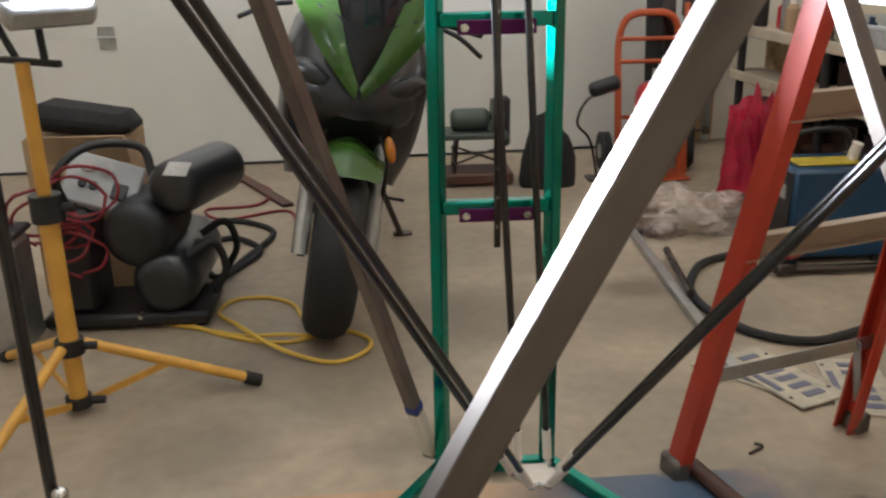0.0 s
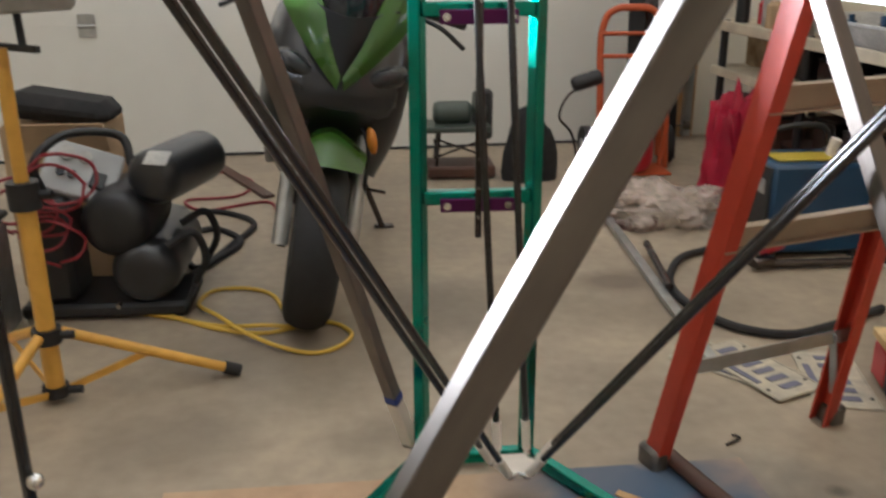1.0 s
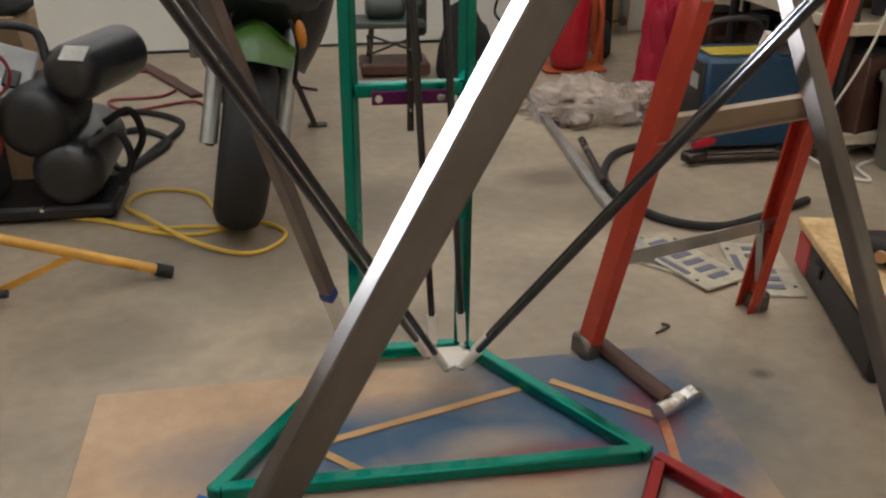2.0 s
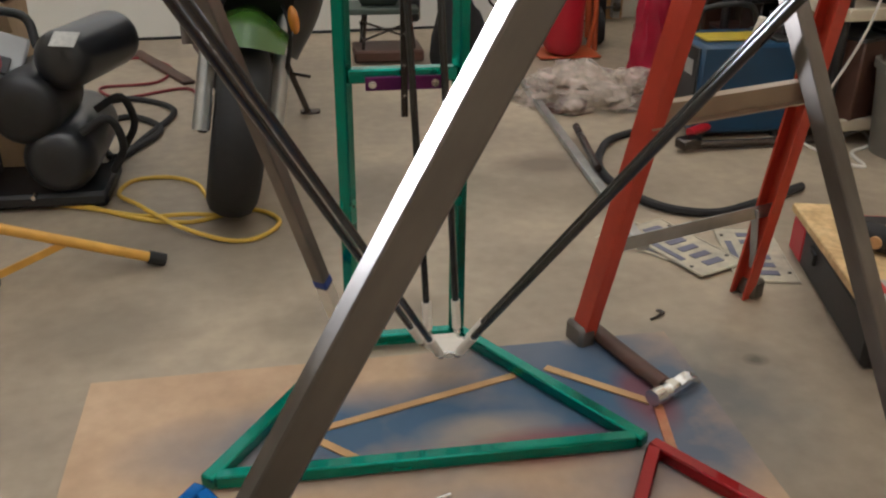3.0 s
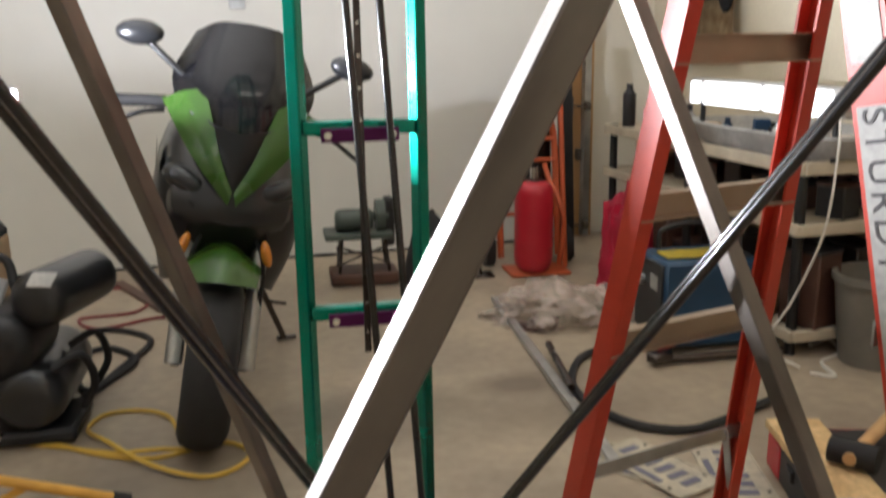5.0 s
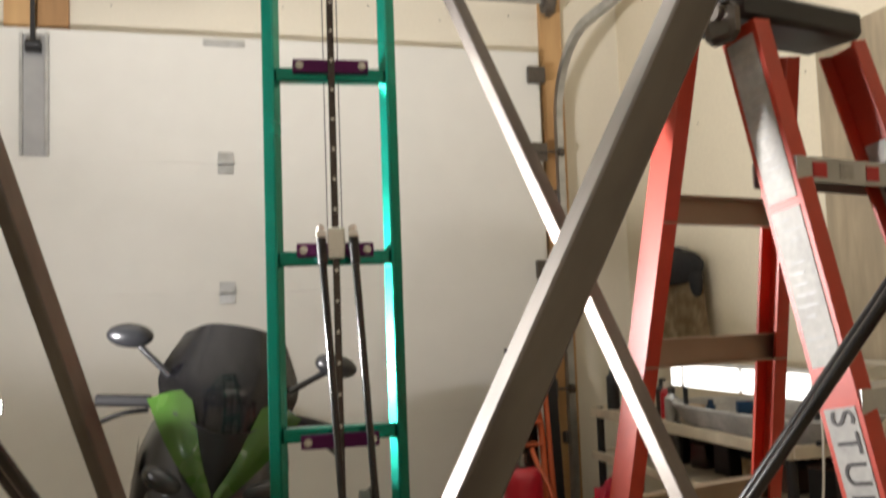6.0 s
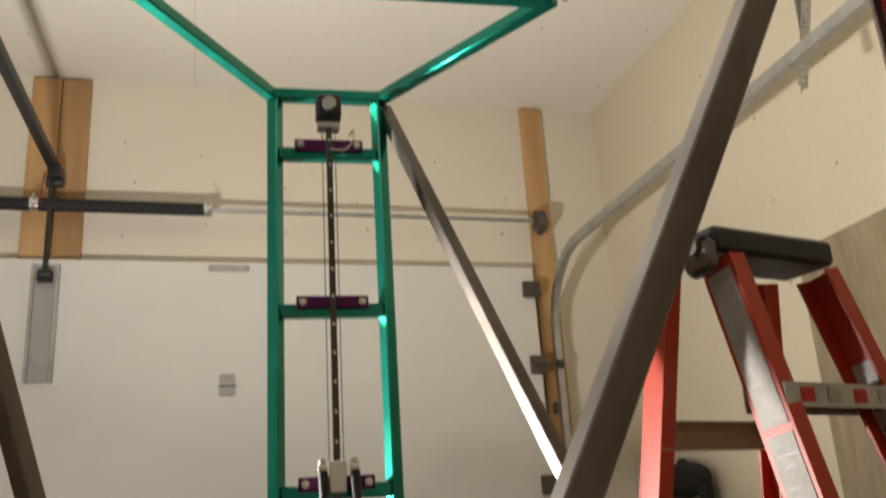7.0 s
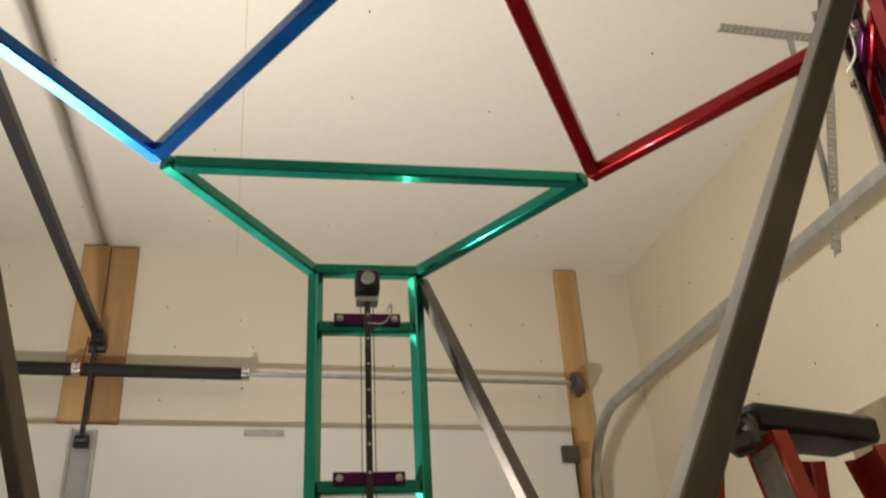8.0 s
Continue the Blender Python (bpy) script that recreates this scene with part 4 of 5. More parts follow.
def loft_into(bm, rings):
    """Closed rings of equal length joined into a body: (centre, half width, half height, y)."""
    vs = []
    for x, y, z, w, h, sq in rings:
        ring = []
        for k in range(24):
            a = 2 * math.pi * k / 24
            cx, cz = math.cos(a), math.sin(a)
            ring.append(bm.verts.new((x + w * math.copysign(abs(cx) ** sq, cx), y, z + h * math.copysign(abs(cz) ** sq, cz))))
        vs.append(ring)
    for a, b in zip(vs, vs[1:]):
        for k in range(24):
            bm.faces.new((a[k], a[(k + 1) % 24], b[(k + 1) % 24], b[k]))
    bm.faces.new(vs[0][::-1])
    bm.faces.new(vs[-1])


def motorcycle():
    b = thing("motorcycle", (-0.40, 0.76, 0), "parked lime green and black sport motorcycle leaning on its stand", "motorcycle")
    b.matrix_world = pose(-0.397, 0.755, 0.0, 0, 11, 3)

    def wheel(y, r, w):
        bm = bmesh.new()
        prof = [(-w / 2, r * 0.72), (-w * 0.52, r * 0.82), (-w * 0.42, r * 0.93), (-w * 0.2, r * 0.99), (0, r), (w * 0.2, r * 0.99), (w * 0.42, r * 0.93), (w * 0.52, r * 0.82), (w / 2, r * 0.72)]
        rings = [[bm.verts.new((u, y + q * math.cos(t), r + q * math.sin(t))) for u, q in prof] for t in [2 * math.pi * j / 40 for j in range(40)]]
        for j in range(40):
            p0, p1 = rings[j], rings[(j + 1) % 40]
            for k in range(len(prof)):
                bm.faces.new((p0[k], p0[(k + 1) % len(prof)], p1[(k + 1) % len(prof)], p1[k]))
        wh = part("tyre", bm, M_rubber, b)
        bm = bmesh.new()
        rod_into(bm, (-w * 0.35, y, r), (w * 0.35, y, r), r * 0.2, seg=20)
        for j in range(5):
            t = 2 * math.pi * j / 5
            bar_into(bm, (0, y + 0.03 * math.cos(t), r + 0.03 * math.sin(t)), (0, y + r * 0.74 * math.cos(t), r + r * 0.74 * math.sin(t)), 0.03, 0.03, (1, 0, 0), 0.006)
        o = link("rim", bm, M_bike_black)
        o.parent = wh
        for s in (-1, 1):
            o = link("brake_disc", R((s * w * 0.45, y, r), (s * w * 0.48, y, r), r * 0.5, seg=30), M_galv)
            o.parent = wh

    wheel(0.0, 0.235, 0.125)
    wheel(1.12, 0.235, 0.14)
    for s in (-1, 1):
        part("fork_leg", R((s * 0.095, 0.0, 0.22), (s * 0.095, 0.16, 0.70), 0.022, seg=18), M_galv, b, "silver fork leg")
        part("caliper", B(pose(s * 0.09, 0.07, 0.24), 0.04, 0.06, 0.09, 0.012), M_rail, b)
    # front mudguard, a beak over the tyre
    bm = bmesh.new()
    shell_into(bm, [[(-0.088, -0.09, 0.468), (0, -0.145, 0.488), (0.088, -0.09, 0.468)],
                    [(-0.098, -0.02, 0.505), (0, -0.045, 0.553), (0.098, -0.02, 0.505)],
                    [(-0.092, 0.12, 0.48), (0, 0.13, 0.545), (0.092, 0.12, 0.48)]])
    part("mudguard", bm, M_bike_green, b, "lime green front mudguard")
    # dark core of the fairing, tank and tail
    bm = bmesh.new()
    loft_into(bm, [(0, -0.02, 0.64, 0.06, 0.03, 0.8), (0, 0.02, 0.66, 0.15, 0.08, 0.8), (0, 0.10, 0.69, 0.18, 0.18, 0.8), (0, 0.25, 0.66, 0.21, 0.28, 0.8),
                   (0, 0.5, 0.52, 0.18, 0.28, 0.8), (0, 0.8, 0.55, 0.14, 0.22, 0.8), (0, 1.15, 0.70, 0.09, 0.09, 0.8), (0, 1.4, 0.78, 0.04, 0.04, 0.8)])
    part("body", bm, M_bike_black, b)
    for s in (-1, 1):
        # wing of the nose: from the chin V up and out
        bm = bmesh.new()
        shell_into(bm, [[(s * 0.002, -0.055, 0.70), (s * 0.038, -0.035, 0.775), (s * 0.066, 0.0, 0.855), (s * 0.098, 0.06, 0.94)],
                        [(s * 0.006, -0.068, 0.685), (s * 0.056, -0.045, 0.755), (s * 0.102, -0.005, 0.83), (s * 0.150, 0.07, 0.925)],
                        [(s * 0.010, -0.06, 0.668), (s * 0.074, -0.03, 0.732), (s * 0.138, 0.025, 0.805), (s * 0.203, 0.12, 0.895)]])
        part("nose_wing", bm, M_bike_green, b, "lime green nose panel")
        bm = bmesh.new()
        ball_into(bm, (s * 0.115, 0.035, 0.70), 0.058, (1.2, 0.55, 0.6), (0, s * -22, s * 18))
        part("headlight", bm, M_lens, b, "clear headlight lens")
        bm = bmesh.new()
        shell_into(bm, [[(s * 0.09, -0.01, 0.65), (s * 0.18, 0.06, 0.71), (s * 0.21, 0.2, 0.79)],
                        [(s * 0.11, 0.05, 0.53), (s * 0.18, 0.14, 0.53), (s * 0.20, 0.3, 0.54)],
                        [(s * 0.10, 0.14, 0.42), (s * 0.15, 0.25, 0.38), (s * 0.17, 0.45, 0.33)]])
        part("side_fairing", bm, M_bike_black, b)
        bm = bmesh.new()
        ball_into(bm, (s * 0.105, -0.02, 0.545), 0.028, (0.5, 0.8, 1.3), (0, s * -18, 0))
        part("turn_signal", bm, M_amber, b, "amber turn signal lens")
        # mirror on its stalk
        mz = 1.03
        mir = part("mirror", one(ball_into, (s * 0.275, 0.14, mz + 0.02), 0.052, (1.15, 0.55, 0.62), (0, s * 6, 0)), M_bike_black, b)
        o = link("mirror_stalk", R((s * 0.14, 0.12, 0.95), (s * 0.25, 0.14, mz), 0.009), M_bike_black)
        o.parent = mir
        # grip and lever
        part("grip", R((s * 0.20, 0.24, 0.88), (s * 0.34, 0.28, 0.86), 0.017), M_rubber, b)
        part("lever", one(pipe_into, [(s * 0.20, 0.20, 0.86), (s * 0.26, 0.17, 0.845), (s * 0.335, 0.19, 0.80)], 0.007), M_bike_black, b)
    bm = bmesh.new()
    shell_into(bm, [[(-0.17, 0.10, 0.90), (-0.075, 0.015, 0.83), (0.075, 0.015, 0.83), (0.17, 0.10, 0.90)],
                    [(-0.185, 0.15, 0.97), (-0.09, 0.06, 0.965), (0.09, 0.06, 0.965), (0.185, 0.15, 0.97)],
                    [(-0.14, 0.22, 1.08), (-0.07, 0.15, 1.115), (0.07, 0.15, 1.115), (0.14, 0.22, 1.08)]], 0.004)
    part("windscreen", bm, M_screen, b, "smoked dark windscreen")
    bm = bmesh.new()
    shell_into(bm, [[(-0.13, 0.03, 0.88), (0, -0.02, 0.845), (0.13, 0.03, 0.88)],
                    [(-0.075, 0.0, 0.80), (0, -0.045, 0.77), (0.075, 0.0, 0.80)],
                    [(-0.015, -0.045, 0.71), (0, -0.055, 0.70), (0.015, -0.045, 0.71)]])
    part("nose_cowl", bm, M_bike_black, b)
    bm = bmesh.new()
    ball_into(bm, (0, 0.55, 0.80), 0.16, (0.85, 1.5, 0.75))
    part("fuel_tank", bm, M_bike_green, b)
    part("radiator", B(pose(0, 0.16, 0.47, 12, 0, 0), 0.22, 0.04, 0.18, 0.008), M_rail, b)
    bm = bmesh.new()
    rod_into(bm, (0.10, 0.68, 0.36), (0.27, 0.82, 0.062), 0.011)
    box_into(bm, pose(0.28, 0.83, 0.060, 0, -11, 0), 0.07, 0.035, 0.01, 0.003)
    rod_into(bm, (0.18, 0.75, 0.21), (0.25, 0.72, 0.215), 0.006)
    part("side_stand", bm, M_rail, b)
    for x0 in (-0.04, 0.05):
        part("brake_hose", one(pipe_into, [(x0, 0.10, 0.60), (x0 * 2, 0.02, 0.52), (x0 * 2.2, 0.05, 0.38), (x0 * 2, 0.06, 0.28)], 0.006), M_rubber, b)


motorcycle()

# ---------------------------------------------------------------- along the garage door


def grinder():
    g = thing("bench_grinder", (0.20, 2.33, 0), "grey-green bench machine on a dark wire stand", "machine")
    part("base", B(pose(0, 0, 0.035), 0.30, 0.20, 0.05, 0.008), M_leather, g, "brown wooden base board")
    for x in (-0.11, 0.11):
        for y in (-0.07, 0.07):
            part("leg", R((x, y, 0.06), (x * 0.85, y * 0.8, 0.215), 0.007), M_rail, g)
        part("stretcher", R((x, -0.07, 0.10), (x, 0.07, 0.15), 0.005), M_rail, g)
    part("stretcher", R((-0.11, -0.07, 0.10), (0.11, -0.07, 0.18), 0.005), M_rail, g)
    part("stretcher", R((0.11, -0.07, 0.10), (-0.11, -0.07, 0.18), 0.005), M_rail, g)
    part("table", B(pose(-0.02, 0, 0.225), 0.30, 0.20, 0.025, 0.005), M_greymachine, g)
    part("motor", ribbed_drum((-0.12, 0, 0.285), (0.05, 0, 0.285), 0.05), M_greymachine, g)
    bm = bmesh.new()
    rod_into(bm, (0.06, 0, 0.30), (0.10, 0, 0.30), 0.075, seg=26)
    rod_into(bm, (0.05, 0, 0.30), (0.12, 0, 0.30), 0.02)
    part("wheel_guard", bm, M_greymachine, g)
    part("column", B(pose(0.12, 0.02, 0.27), 0.05, 0.07, 0.22, 0.012), M_black, g)


grinder()


def lumpy(name, at, size, n, material, seed, label, category, amp=0.35, kind="", flat=True, res=3):
    """A heap: one ball pushed about by noise, flat underneath."""
    bm = bmesh.new()
    bmesh.ops.create_icosphere(bm, subdivisions=res, radius=1.0)
    for v in bm.verts:
        d = v.co.normalized()
        k = 1 + amp * noise.noise(d * n + Vector((seed, 0, 0))) + amp * 0.5 * noise.noise(d * n * 2.7 + Vector((0, seed, 0)))
        v.co = Vector((d.x * size[0] * k, d.y * size[1] * k, d.z * size[2] * k))
        if flat and v.co.z < -size[2] * 0.15:
            v.co.z = -size[2] * 0.15
    lo = min(v.co.z for v in bm.verts)
    for v in bm.verts:
        v.co.z -= lo
    ob = link(name, bm, material, pose(*at))
    return tagged(ob, label, category, kind=kind)


lumpy("backpack", (0.50, 2.25, 0), (0.12, 0.10, 0.26), 1.4, M_cloth, 4, "black cloth backpack slumped on the floor", "backpack", 0.25)
lumpy("plastic_film", (0.93, 1.64, 0.0), (0.28, 0.18, 0.115), 1.9, M_film, 9, "heap of crumpled clear plastic film", "plastic film", 0.5, res=5)
lumpy("red_bag", (1.30, 1.95, 0.0), (0.12, 0.10, 0.36), 2.0, M_redbag, 14, "crumpled red plastic bag standing by the shelf", "bag", 0.4, res=4)
lumpy("dark_rag", (0.78, 1.50, 0.0), (0.07, 0.05, 0.04), 2.0, M_leather, 21, "small dark rag on the floor", "rag", 0.5)


def hand_truck():
    h = thing("hand_truck", (1.0, 2.40, 0), "orange tubular hand truck holding a red cylinder", "hand truck")
    for x in (-0.14, 0.14):
        part("side_tube", one(pipe_into, [(x, 0.02, 0.05), (x, 0.06, 0.33), (x, 0.10, 0.56), (x * 0.85, 0.10, 0.67), (x * 0.5, 0.09, 0.71), (0, 0.09, 0.715)], 0.016), M_darkorange, h)
    for z in (0.25, 0.5, 0.60):
        part("cross_tube", R((-0.14, 0.03 + z * 0.1, z), (0.14, 0.03 + z * 0.1, z), 0.010), M_darkorange, h)
    part("toe_plate", B(pose(0, -0.09, 0.012), 0.28, 0.20, 0.008, 0.002), M_darkorange, h)
    for x in (-0.19, 0.19):
        w = part("wheel", R((x - 0.02, 0.08, 0.09), (x + 0.02, 0.08, 0.09), 0.09, seg=24), M_rubber, h)
        o = link("hub", R((x - 0.024, 0.08, 0.09), (x + 0.024, 0.08, 0.09), 0.035), M_galv)
        o.parent = w
    part("guard_bar", one(pipe_into, [(0.10, -0.12, 0.04), (0.115, -0.14, 0.22), (0.10, -0.10, 0.34), (0.08, -0.02, 0.42), (0.08, 0.06, 0.48)], 0.012), M_darkorange, h)


hand_truck()
c = thing("gas_cylinder", (0.975, 2.27, 0.018), "red painted steel gas cylinder standing on the hand truck", "gas cylinder")
part("body", ribbed_drum((0, 0, 0.0), (0, 0, 0.42), 0.088), M_redsteel, c)
part("valve", R((0, 0, 0.41), (0, 0, 0.48), 0.018), M_chrome, c)
part("collar", R((0, 0, 0.40), (0, 0, 0.42), 0.05), M_black, c)
c = thing("hand_grinder", (0.72, 2.30, 0), "black power tool on a thin bent wire stand", "power tool")
part("body", ribbed_drum((-0.03, 0, 0.40), (0.10, 0, 0.44), 0.034), M_black, c)
part("stand", one(pipe_into, [(0.06, 0, 0.41), (-0.04, 0, 0.36), (-0.08, 0.0, 0.26), (-0.02, 0, 0.18), (0.02, 0, 0.0)], 0.006), M_rail, c)
part("foot", B(pose(0.02, 0, 0.006), 0.10, 0.10, 0.012, 0.003), M_rail, c)
o = thing("long_tube", (1.16, 2.42, 0), "orange painted steel tube leaning in the corner", "tube")
part("tube", R((0.0, -0.05, 0.0), (0.02, 0.12, 0.75), 0.013), M_darkorange, o)
for x, y, h, mtl in ((1.03, 2.50, 0.95, M_black), (1.10, 2.52, 0.80, M_rail), (1.22, 2.55, 1.0, M_black)):
    o = thing("dark_board", (x, y, 0), "dark board leaning upright against the wall", "board", "boards in the corner")
    part("board", B(pose(0, 0.02, h / 2, -4, 0, 8), 0.075, 0.018, h, 0.003), mtl, o)

# ---------------------------------------------------------------- shelving along the side wall


def shelving():
    s = room_thing("shelving_unit", 1.70, -1.25, 0, "beige plastic shelving with black posts, cluttered", "shelf")
    for z, h in ((0.46, 0.04), (0.665, 0.045), (0.10, 0.04)):
        bm = bmesh.new()
        box_into(bm, pose(0, 0, z - h / 2), 0.54, 1.50, 0.012, 0.003)
        for x in (-0.265, 0.265):
            box_into(bm, pose(x, 0, z - h / 2 - 0.006), 0.02, 1.50, h, 0.004)
        for y in (-0.745, 0.745):
            box_into(bm, pose(0, y, z - h / 2 - 0.006), 0.52, 0.02, h, 0.004)
        part("shelf", bm, M_shelf, s)
    for x in (-0.24, 0.24):
        for y in (-0.71, 0.0, 0.71):
            part("post", R((x, y, 0.0), (x, y, 0.66), 0.018), M_black, s)
    return s


shelving()
t = room_thing("white_tub", 1.62, -1.62, 0.652, "shallow white plastic tub full of parts on the shelf", "tub")
bm = bmesh.new()
prof = [(0.40, 0.0), (0.46, 0.02), (0.50, 0.07), (0.515, 0.078), (0.515, 0.088), (0.49, 0.088), (0.47, 0.07), (0.43, 0.02), (0.0, 0.012)]
rings = []
for q, z in prof:
    rings.append([bm.verts.new((0.42 * q * math.copysign(abs(math.cos(a)) ** 0.6, math.cos(a)), 0.90 * q * math.copysign(abs(math.sin(a)) ** 0.6, math.sin(a)), z)) for a in [2 * math.pi * k / 36 for k in range(36)]])
for a, b in zip(rings, rings[1:]):
    for k in range(36):
        bm.faces.new((a[k], a[(k + 1) % 36], b[(k + 1) % 36], b[k]))
bmesh.ops.remove_doubles(bm, verts=bm.verts, dist=0.0005)
part("basin", bm, M_label, t)
r = random.Random(8)
CLUTTER = (M_black, M_redsteel, M_chrome, M_bluesteel, M_card, M_white, M_galv)
for k in range(26):
    bm = bmesh.new()
    a, b2, c2 = r.uniform(0.03, 0.09), r.uniform(0.02, 0.06), r.uniform(0.02, 0.06)
    kind = k % 3
    if kind == 0:
        box_into(bm, pose(0, 0, c2 / 2), a, b2, c2, 0.004)
    elif kind == 1:
        rod_into(bm, (-a / 2, 0, b2 / 3), (a / 2, 0, b2 / 3), b2 / 3)
    else:
        rod_into(bm, (0, 0, 0), (0, 0, c2), b2 / 2, b2 / 2.4)
        rod_into(bm, (0, 0, c2), (0, 0, c2 * 1.4), b2 / 4)
    u, v = r.uniform(1.52, 1.72), r.uniform(-1.98, -1.27)
    ob = link("loose_part", bm, CLUTTER[k % 7], at_room(u, v, 0.672 if k < 20 else 0.70, r.uniform(0, 360)))
    tagged(ob, "small loose machine part lying in the tub", "part", "parts in the tub")
# dark-toned clutter, with extra boxes added so the space under the boards reads shaded
for k in range(30):
    u, v = 1.55 + 0.12 * (k % 4), -1.92 + 0.047 * k
    w, d, h = r.uniform(0.09, 0.13), r.uniform(0.08, 0.17), r.uniform(0.06, 0.15) if k % 2 else r.uniform(0.10, 0.27)
    c = room_thing("storage_box", u, v, 0.446 if k % 2 else 0.090, "small worn storage box on the shelf", "box", "boxes on the shelves", r.uniform(-20, 20))
    part("body", B(pose(0, 0, h / 2), w, d, h, 0.005), (M_leather, M_black, M_rail, M_black, M_tan)[k % 5], c)
    part("lid", B(pose(0, 0, h + 0.004), w * 1.04, d * 1.04, 0.012, 0.003), (M_black, M_leather, M_black)[k % 3], c)
for k in range(7):
    v = -1.15 + 0.09 * k
    bm = bmesh.new()
    hh = r.uniform(0.08, 0.16)
    rod_into(bm, (0, 0, 0), (0, 0, hh), 0.03, seg=18)
    rod_into(bm, (0, 0, hh), (0, 0, hh + 0.02), 0.028, 0.014, seg=18)
    c = room_thing("spray_can", 1.50 + 0.03 * (k % 3), v, 0.652, "spray can standing on the shelf", "can", "cans on the shelf")
    part("body", bm, (M_galv, M_redsteel, M_black, M_card)[k % 4], c)
    part("cap", R((0, 0, hh + 0.018), (0, 0, hh + 0.045), 0.015), (M_black, M_white)[k % 2], c)


# a white strip on feet, its three front panels given emission
def glowing_strip():
    s = room_thing("glowing_strip", 1.50, -1.61, 0.815, "white strip with three glowing panels above the tub", "light")
    part("housing", B(pose(0.03, 0, 0.03), 0.05, 0.92, 0.10, 0.008), M_label, s)
    for y, w in ((0.405, 0.06), (0.155, 0.365), (-0.235, 0.36)):
        part("diffuser", B(pose(-0.004, y, 0.025), 0.02, w, 0.085, 0.006), M_glow_panel, s, "glowing white panel")
    for y in (-0.40, 0.40):
        part("foot", R((0.03, y, -0.16), (0.03, y, -0.01), 0.010), M_black, s)


glowing_strip()
bm = bmesh.new()
pipe_into(bm, [tuple(at_room(1.50, -2.06, 0.84).translation), tuple(at_room(1.46, -2.12, 0.70).translation), tuple(at_room(1.44, -2.11, 0.45).translation),
               tuple(at_room(1.40, -2.04, 0.22).translation), tuple(at_room(1.34, -2.0, 0.06).translation), tuple(at_room(1.40, -2.1, 0.008).translation)], 0.0042)
tagged(link("coiled_cable", bm, M_whitecord), "white power cord hanging from the white strip", "cord")

w = thing("welding_machine", (1.27, 1.25, 0), "blue welding machine with yellow and black top panel", "welder")
part("body", B(pose(0, 0, 0.17), 0.34, 0.24, 0.30, 0.012), M_bluesteel, w)
part("front_panel", B(pose(-0.174, 0, 0.18), 0.01, 0.22, 0.26, 0.004), M_black, w)
part("top_panel", B(pose(-0.03, -0.02, 0.325), 0.22, 0.10, 0.008, 0.003), M_yellowpanel, w, "yellow top panel")
part("top_panel", B(pose(0.12, 0.0, 0.325), 0.06, 0.20, 0.010, 0.003), M_black, w)
part("carry_handle", one(pipe_into, [(-0.12, 0.06, 0.33), (-0.10, 0.06, 0.40), (0.06, 0.06, 0.41), (0.10, 0.06, 0.33)], 0.010), M_black, w)
part("gas_valve", R((0.06, -0.02, 0.33), (0.07, -0.03, 0.385), 0.018), M_white, w)
for x in (-0.14, 0.14):
    for y in (-0.10, 0.10):
        part("foot", R((x, y, 0.0), (x, y, 0.022), 0.015), M_rubber, w)
part("knob", R((-0.178, 0.04, 0.23), (-0.195, 0.04, 0.23), 0.018), M_galv, w)
part("label", B(pose(-0.180, -0.05, 0.24), 0.002, 0.06, 0.05, 0.0005), M_label, w)

c = thing("bolt_cutter", (1.14, 1.06, 0), "long tool with a red grip lying on the floor", "tool")
part("shaft", R((-0.10, -0.02, 0.02), (0.35, -0.02, 0.02), 0.014), M_rail, c)
part("grip", R((-0.066, 0.03, 0.045), (0.163, 0.177, 0.05), 0.016), M_redsteel, c, "red rubber grip")
part("jaw", B(pose(-0.09, -0.02, 0.03, 0, 0, 20), 0.08, 0.05, 0.035, 0.006), M_rail, c)

c = thing("tool_case", (1.075, 0.02, 0), "low red and black tool case on the floor", "tool case", turn=-14)
part("body", B(pose(0.02, 0.0, 0.055), 0.30, 0.54, 0.11, 0.012), M_black, c)
part("end_panel", B(pose(0.02, 0.222, 0.056), 0.306, 0.11, 0.104, 0.012), M_redsteel, c, "red end panel")
part("latch", B(pose(-0.132, 0.1, 0.07), 0.012, 0.05, 0.03, 0.003), M_black, c)
bm = bmesh.new()
box_into(bm, pose(0, 0, 0.012), 0.13, 0.55, 0.022, 0.003)
tagged(link("chipboard_offcut", bm, M_chip, pose(1.003, 0.033, 0.11, 0, 0, -13)), "raw chipboard offcut lying on the tool case", "board")
m = thing("mallet", (1.05, 0.04, 0.132), "black-headed mallet with wooden handle lying on the tool case", "mallet", turn=38)
part("head", R((0, -0.05, 0.031), (0, 0.05, 0.031), 0.03, seg=20), M_rubber, m)
part("handle", R((-0.035, 0, 0.031), (0.30, 0, 0.024), 0.014, 0.017), M_pine, m, "bare wooden handle")
c = thing("sticker_card", (0.945, -0.13, 0.1325), "small red and white printed card on the chipboard", "card", turn=-13)
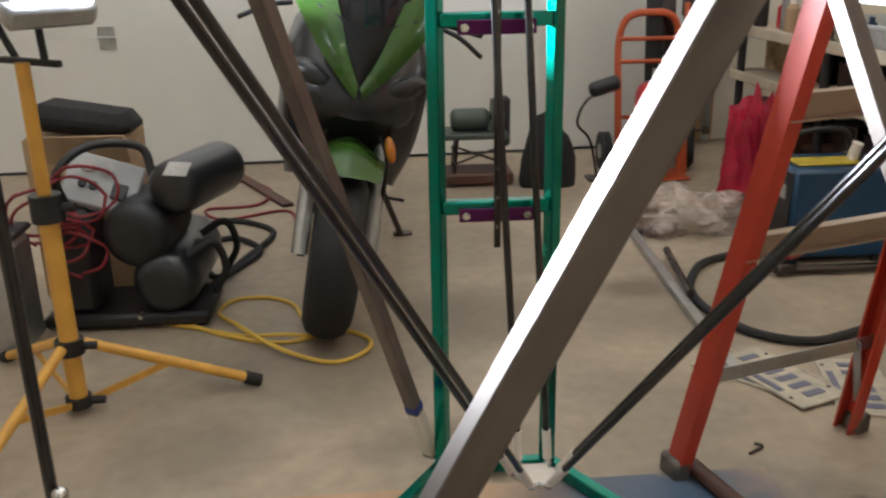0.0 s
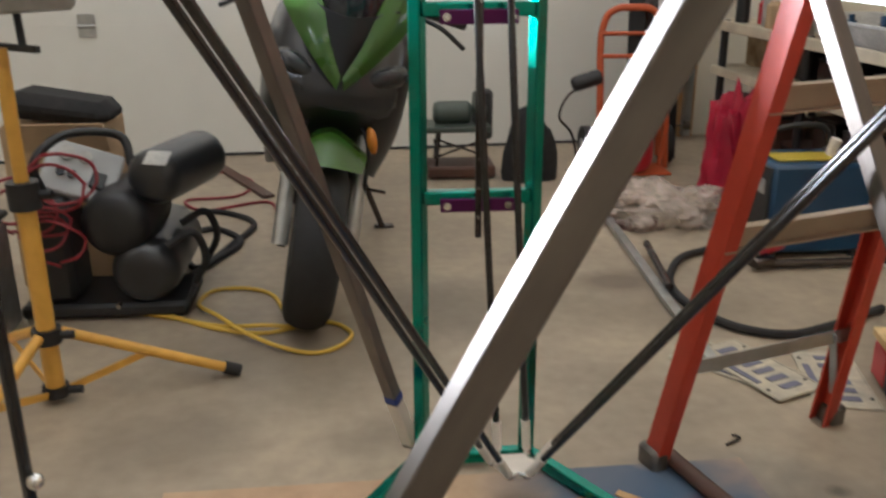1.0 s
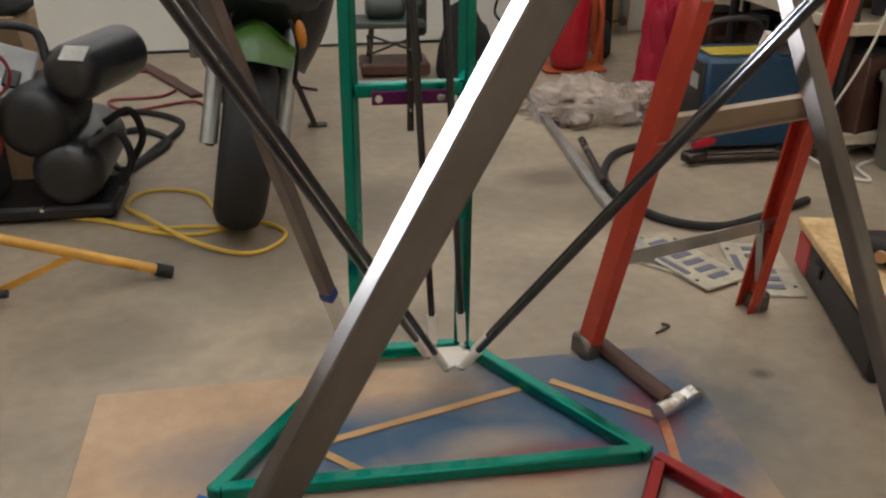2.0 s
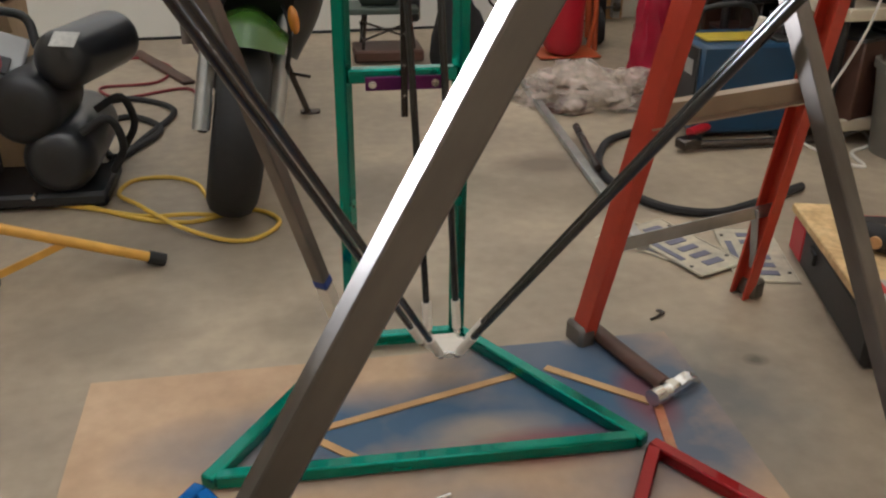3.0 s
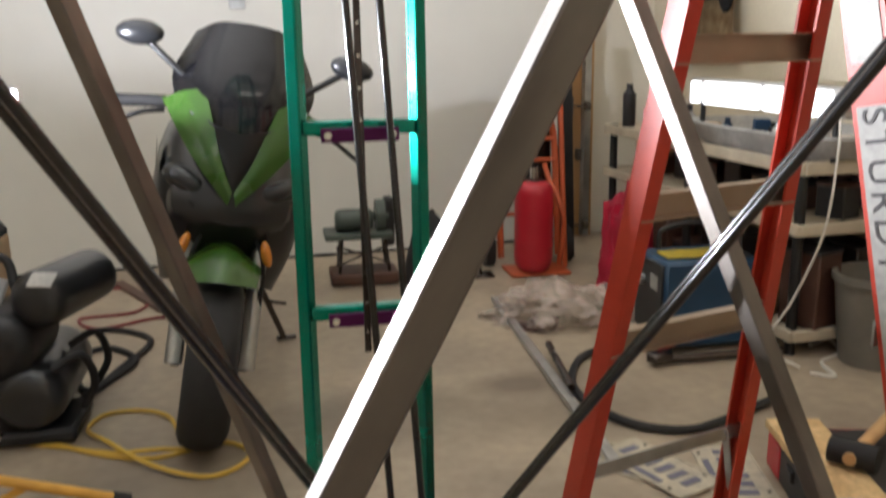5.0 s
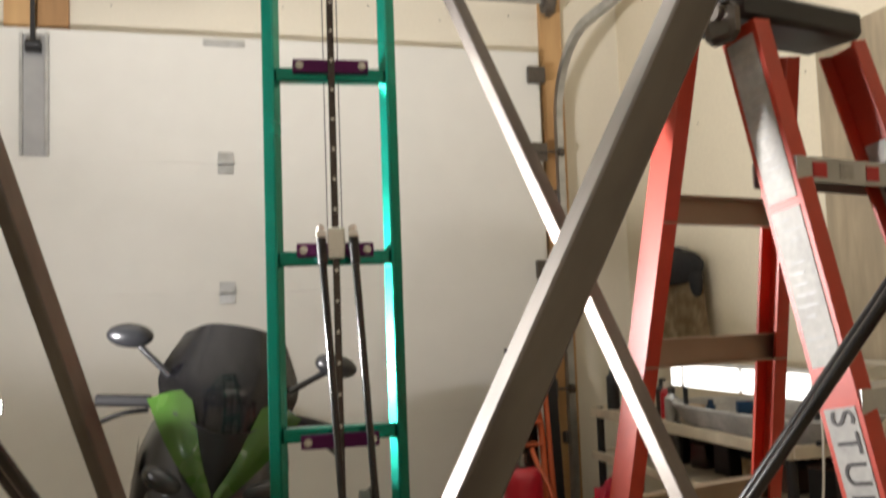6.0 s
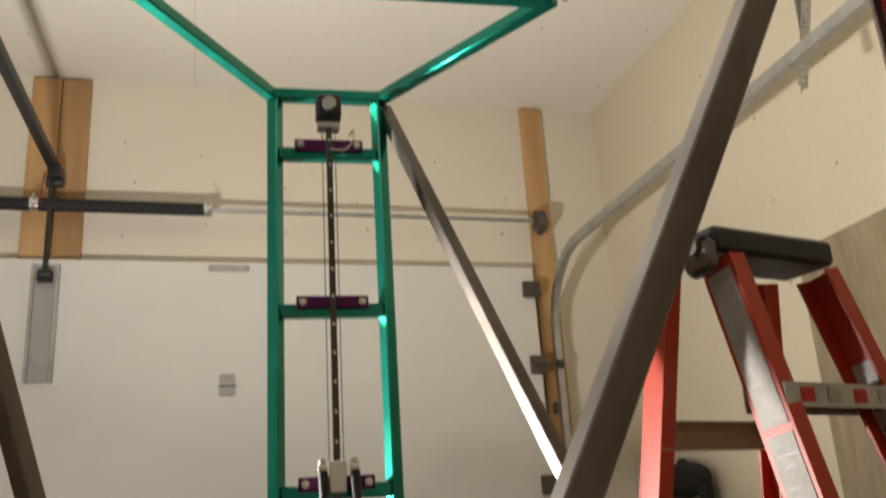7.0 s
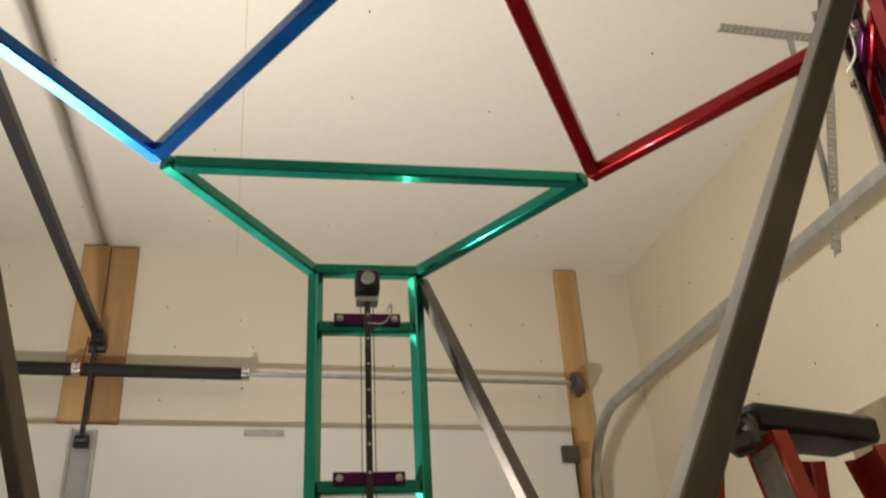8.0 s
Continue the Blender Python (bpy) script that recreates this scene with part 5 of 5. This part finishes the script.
part("card", B(pose(0, 0, 0.0008), 0.06, 0.10, 0.0012, 0), M_label, c, soft=False)
part("print_bar", B(pose(0.0, 0.015, 0.0018), 0.036, 0.05, 0.0008, 0), M_redink, c, soft=False)
c = thing("white_bucket", (1.76, 0.93, 0), "white plastic bucket standing on the floor", "bucket")
bm = bmesh.new()
prof = [(0.0, 0.006), (0.115, 0.0), (0.145, 0.27), (0.155, 0.275), (0.155, 0.30), (0.143, 0.30), (0.138, 0.27), (0.108, 0.02), (0.0, 0.016)]
rings = [[bm.verts.new((q * math.cos(a), q * math.sin(a), z)) for a in [2 * math.pi * k / 32 for k in range(32)]] for q, z in prof]
for a, b in zip(rings, rings[1:]):
    for k in range(32):
        bm.faces.new((a[k], a[(k + 1) % 32], b[(k + 1) % 32], b[k]))
bmesh.ops.remove_doubles(bm, verts=bm.verts, dist=0.0005)
part("body", bm, M_bucket, c)
part("bail", one(pipe_into, [(-0.15, 0, 0.285), (-0.10, -0.09, 0.22), (0.0, -0.15, 0.20), (0.10, -0.09, 0.22), (0.15, 0, 0.285)], 0.003), M_galv, c)

# hanging on the side wall
g = room_thing("hanging_apron", 1.915, -0.585, 0.95, "tan stained cloth under a black cap hung on the wall", "apron")
bm = bmesh.new()
rows = []
for z in (0.0, 0.12, 0.24, 0.33):
    rows.append([(-0.012 - 0.014 * math.sin(6 * y * 9 + z * 7), 2.3 * y * (1 - z * 0.5), z) for y in (-0.11, -0.07, -0.03, 0.01, 0.05, 0.10)])
shell_into(bm, rows, 0.006)
part("cloth", bm, M_tan, g)
bm = bmesh.new()
ball_into(bm, (-0.03, 0, 0.36), 0.10, (0.5, 2.3, 0.85))
ball_into(bm, (-0.02, 0.02, 0.44), 0.03, (0.8, 1.2, 0.8))
ball_into(bm, (-0.03, -0.17, 0.29), 0.05, (0.6, 0.9, 1.6))
part("cap", bm, M_cloth, g, "black cap")
part("hook", R((0.034, 0, 0.455), (-0.03, 0, 0.462), 0.005), M_galv, g)
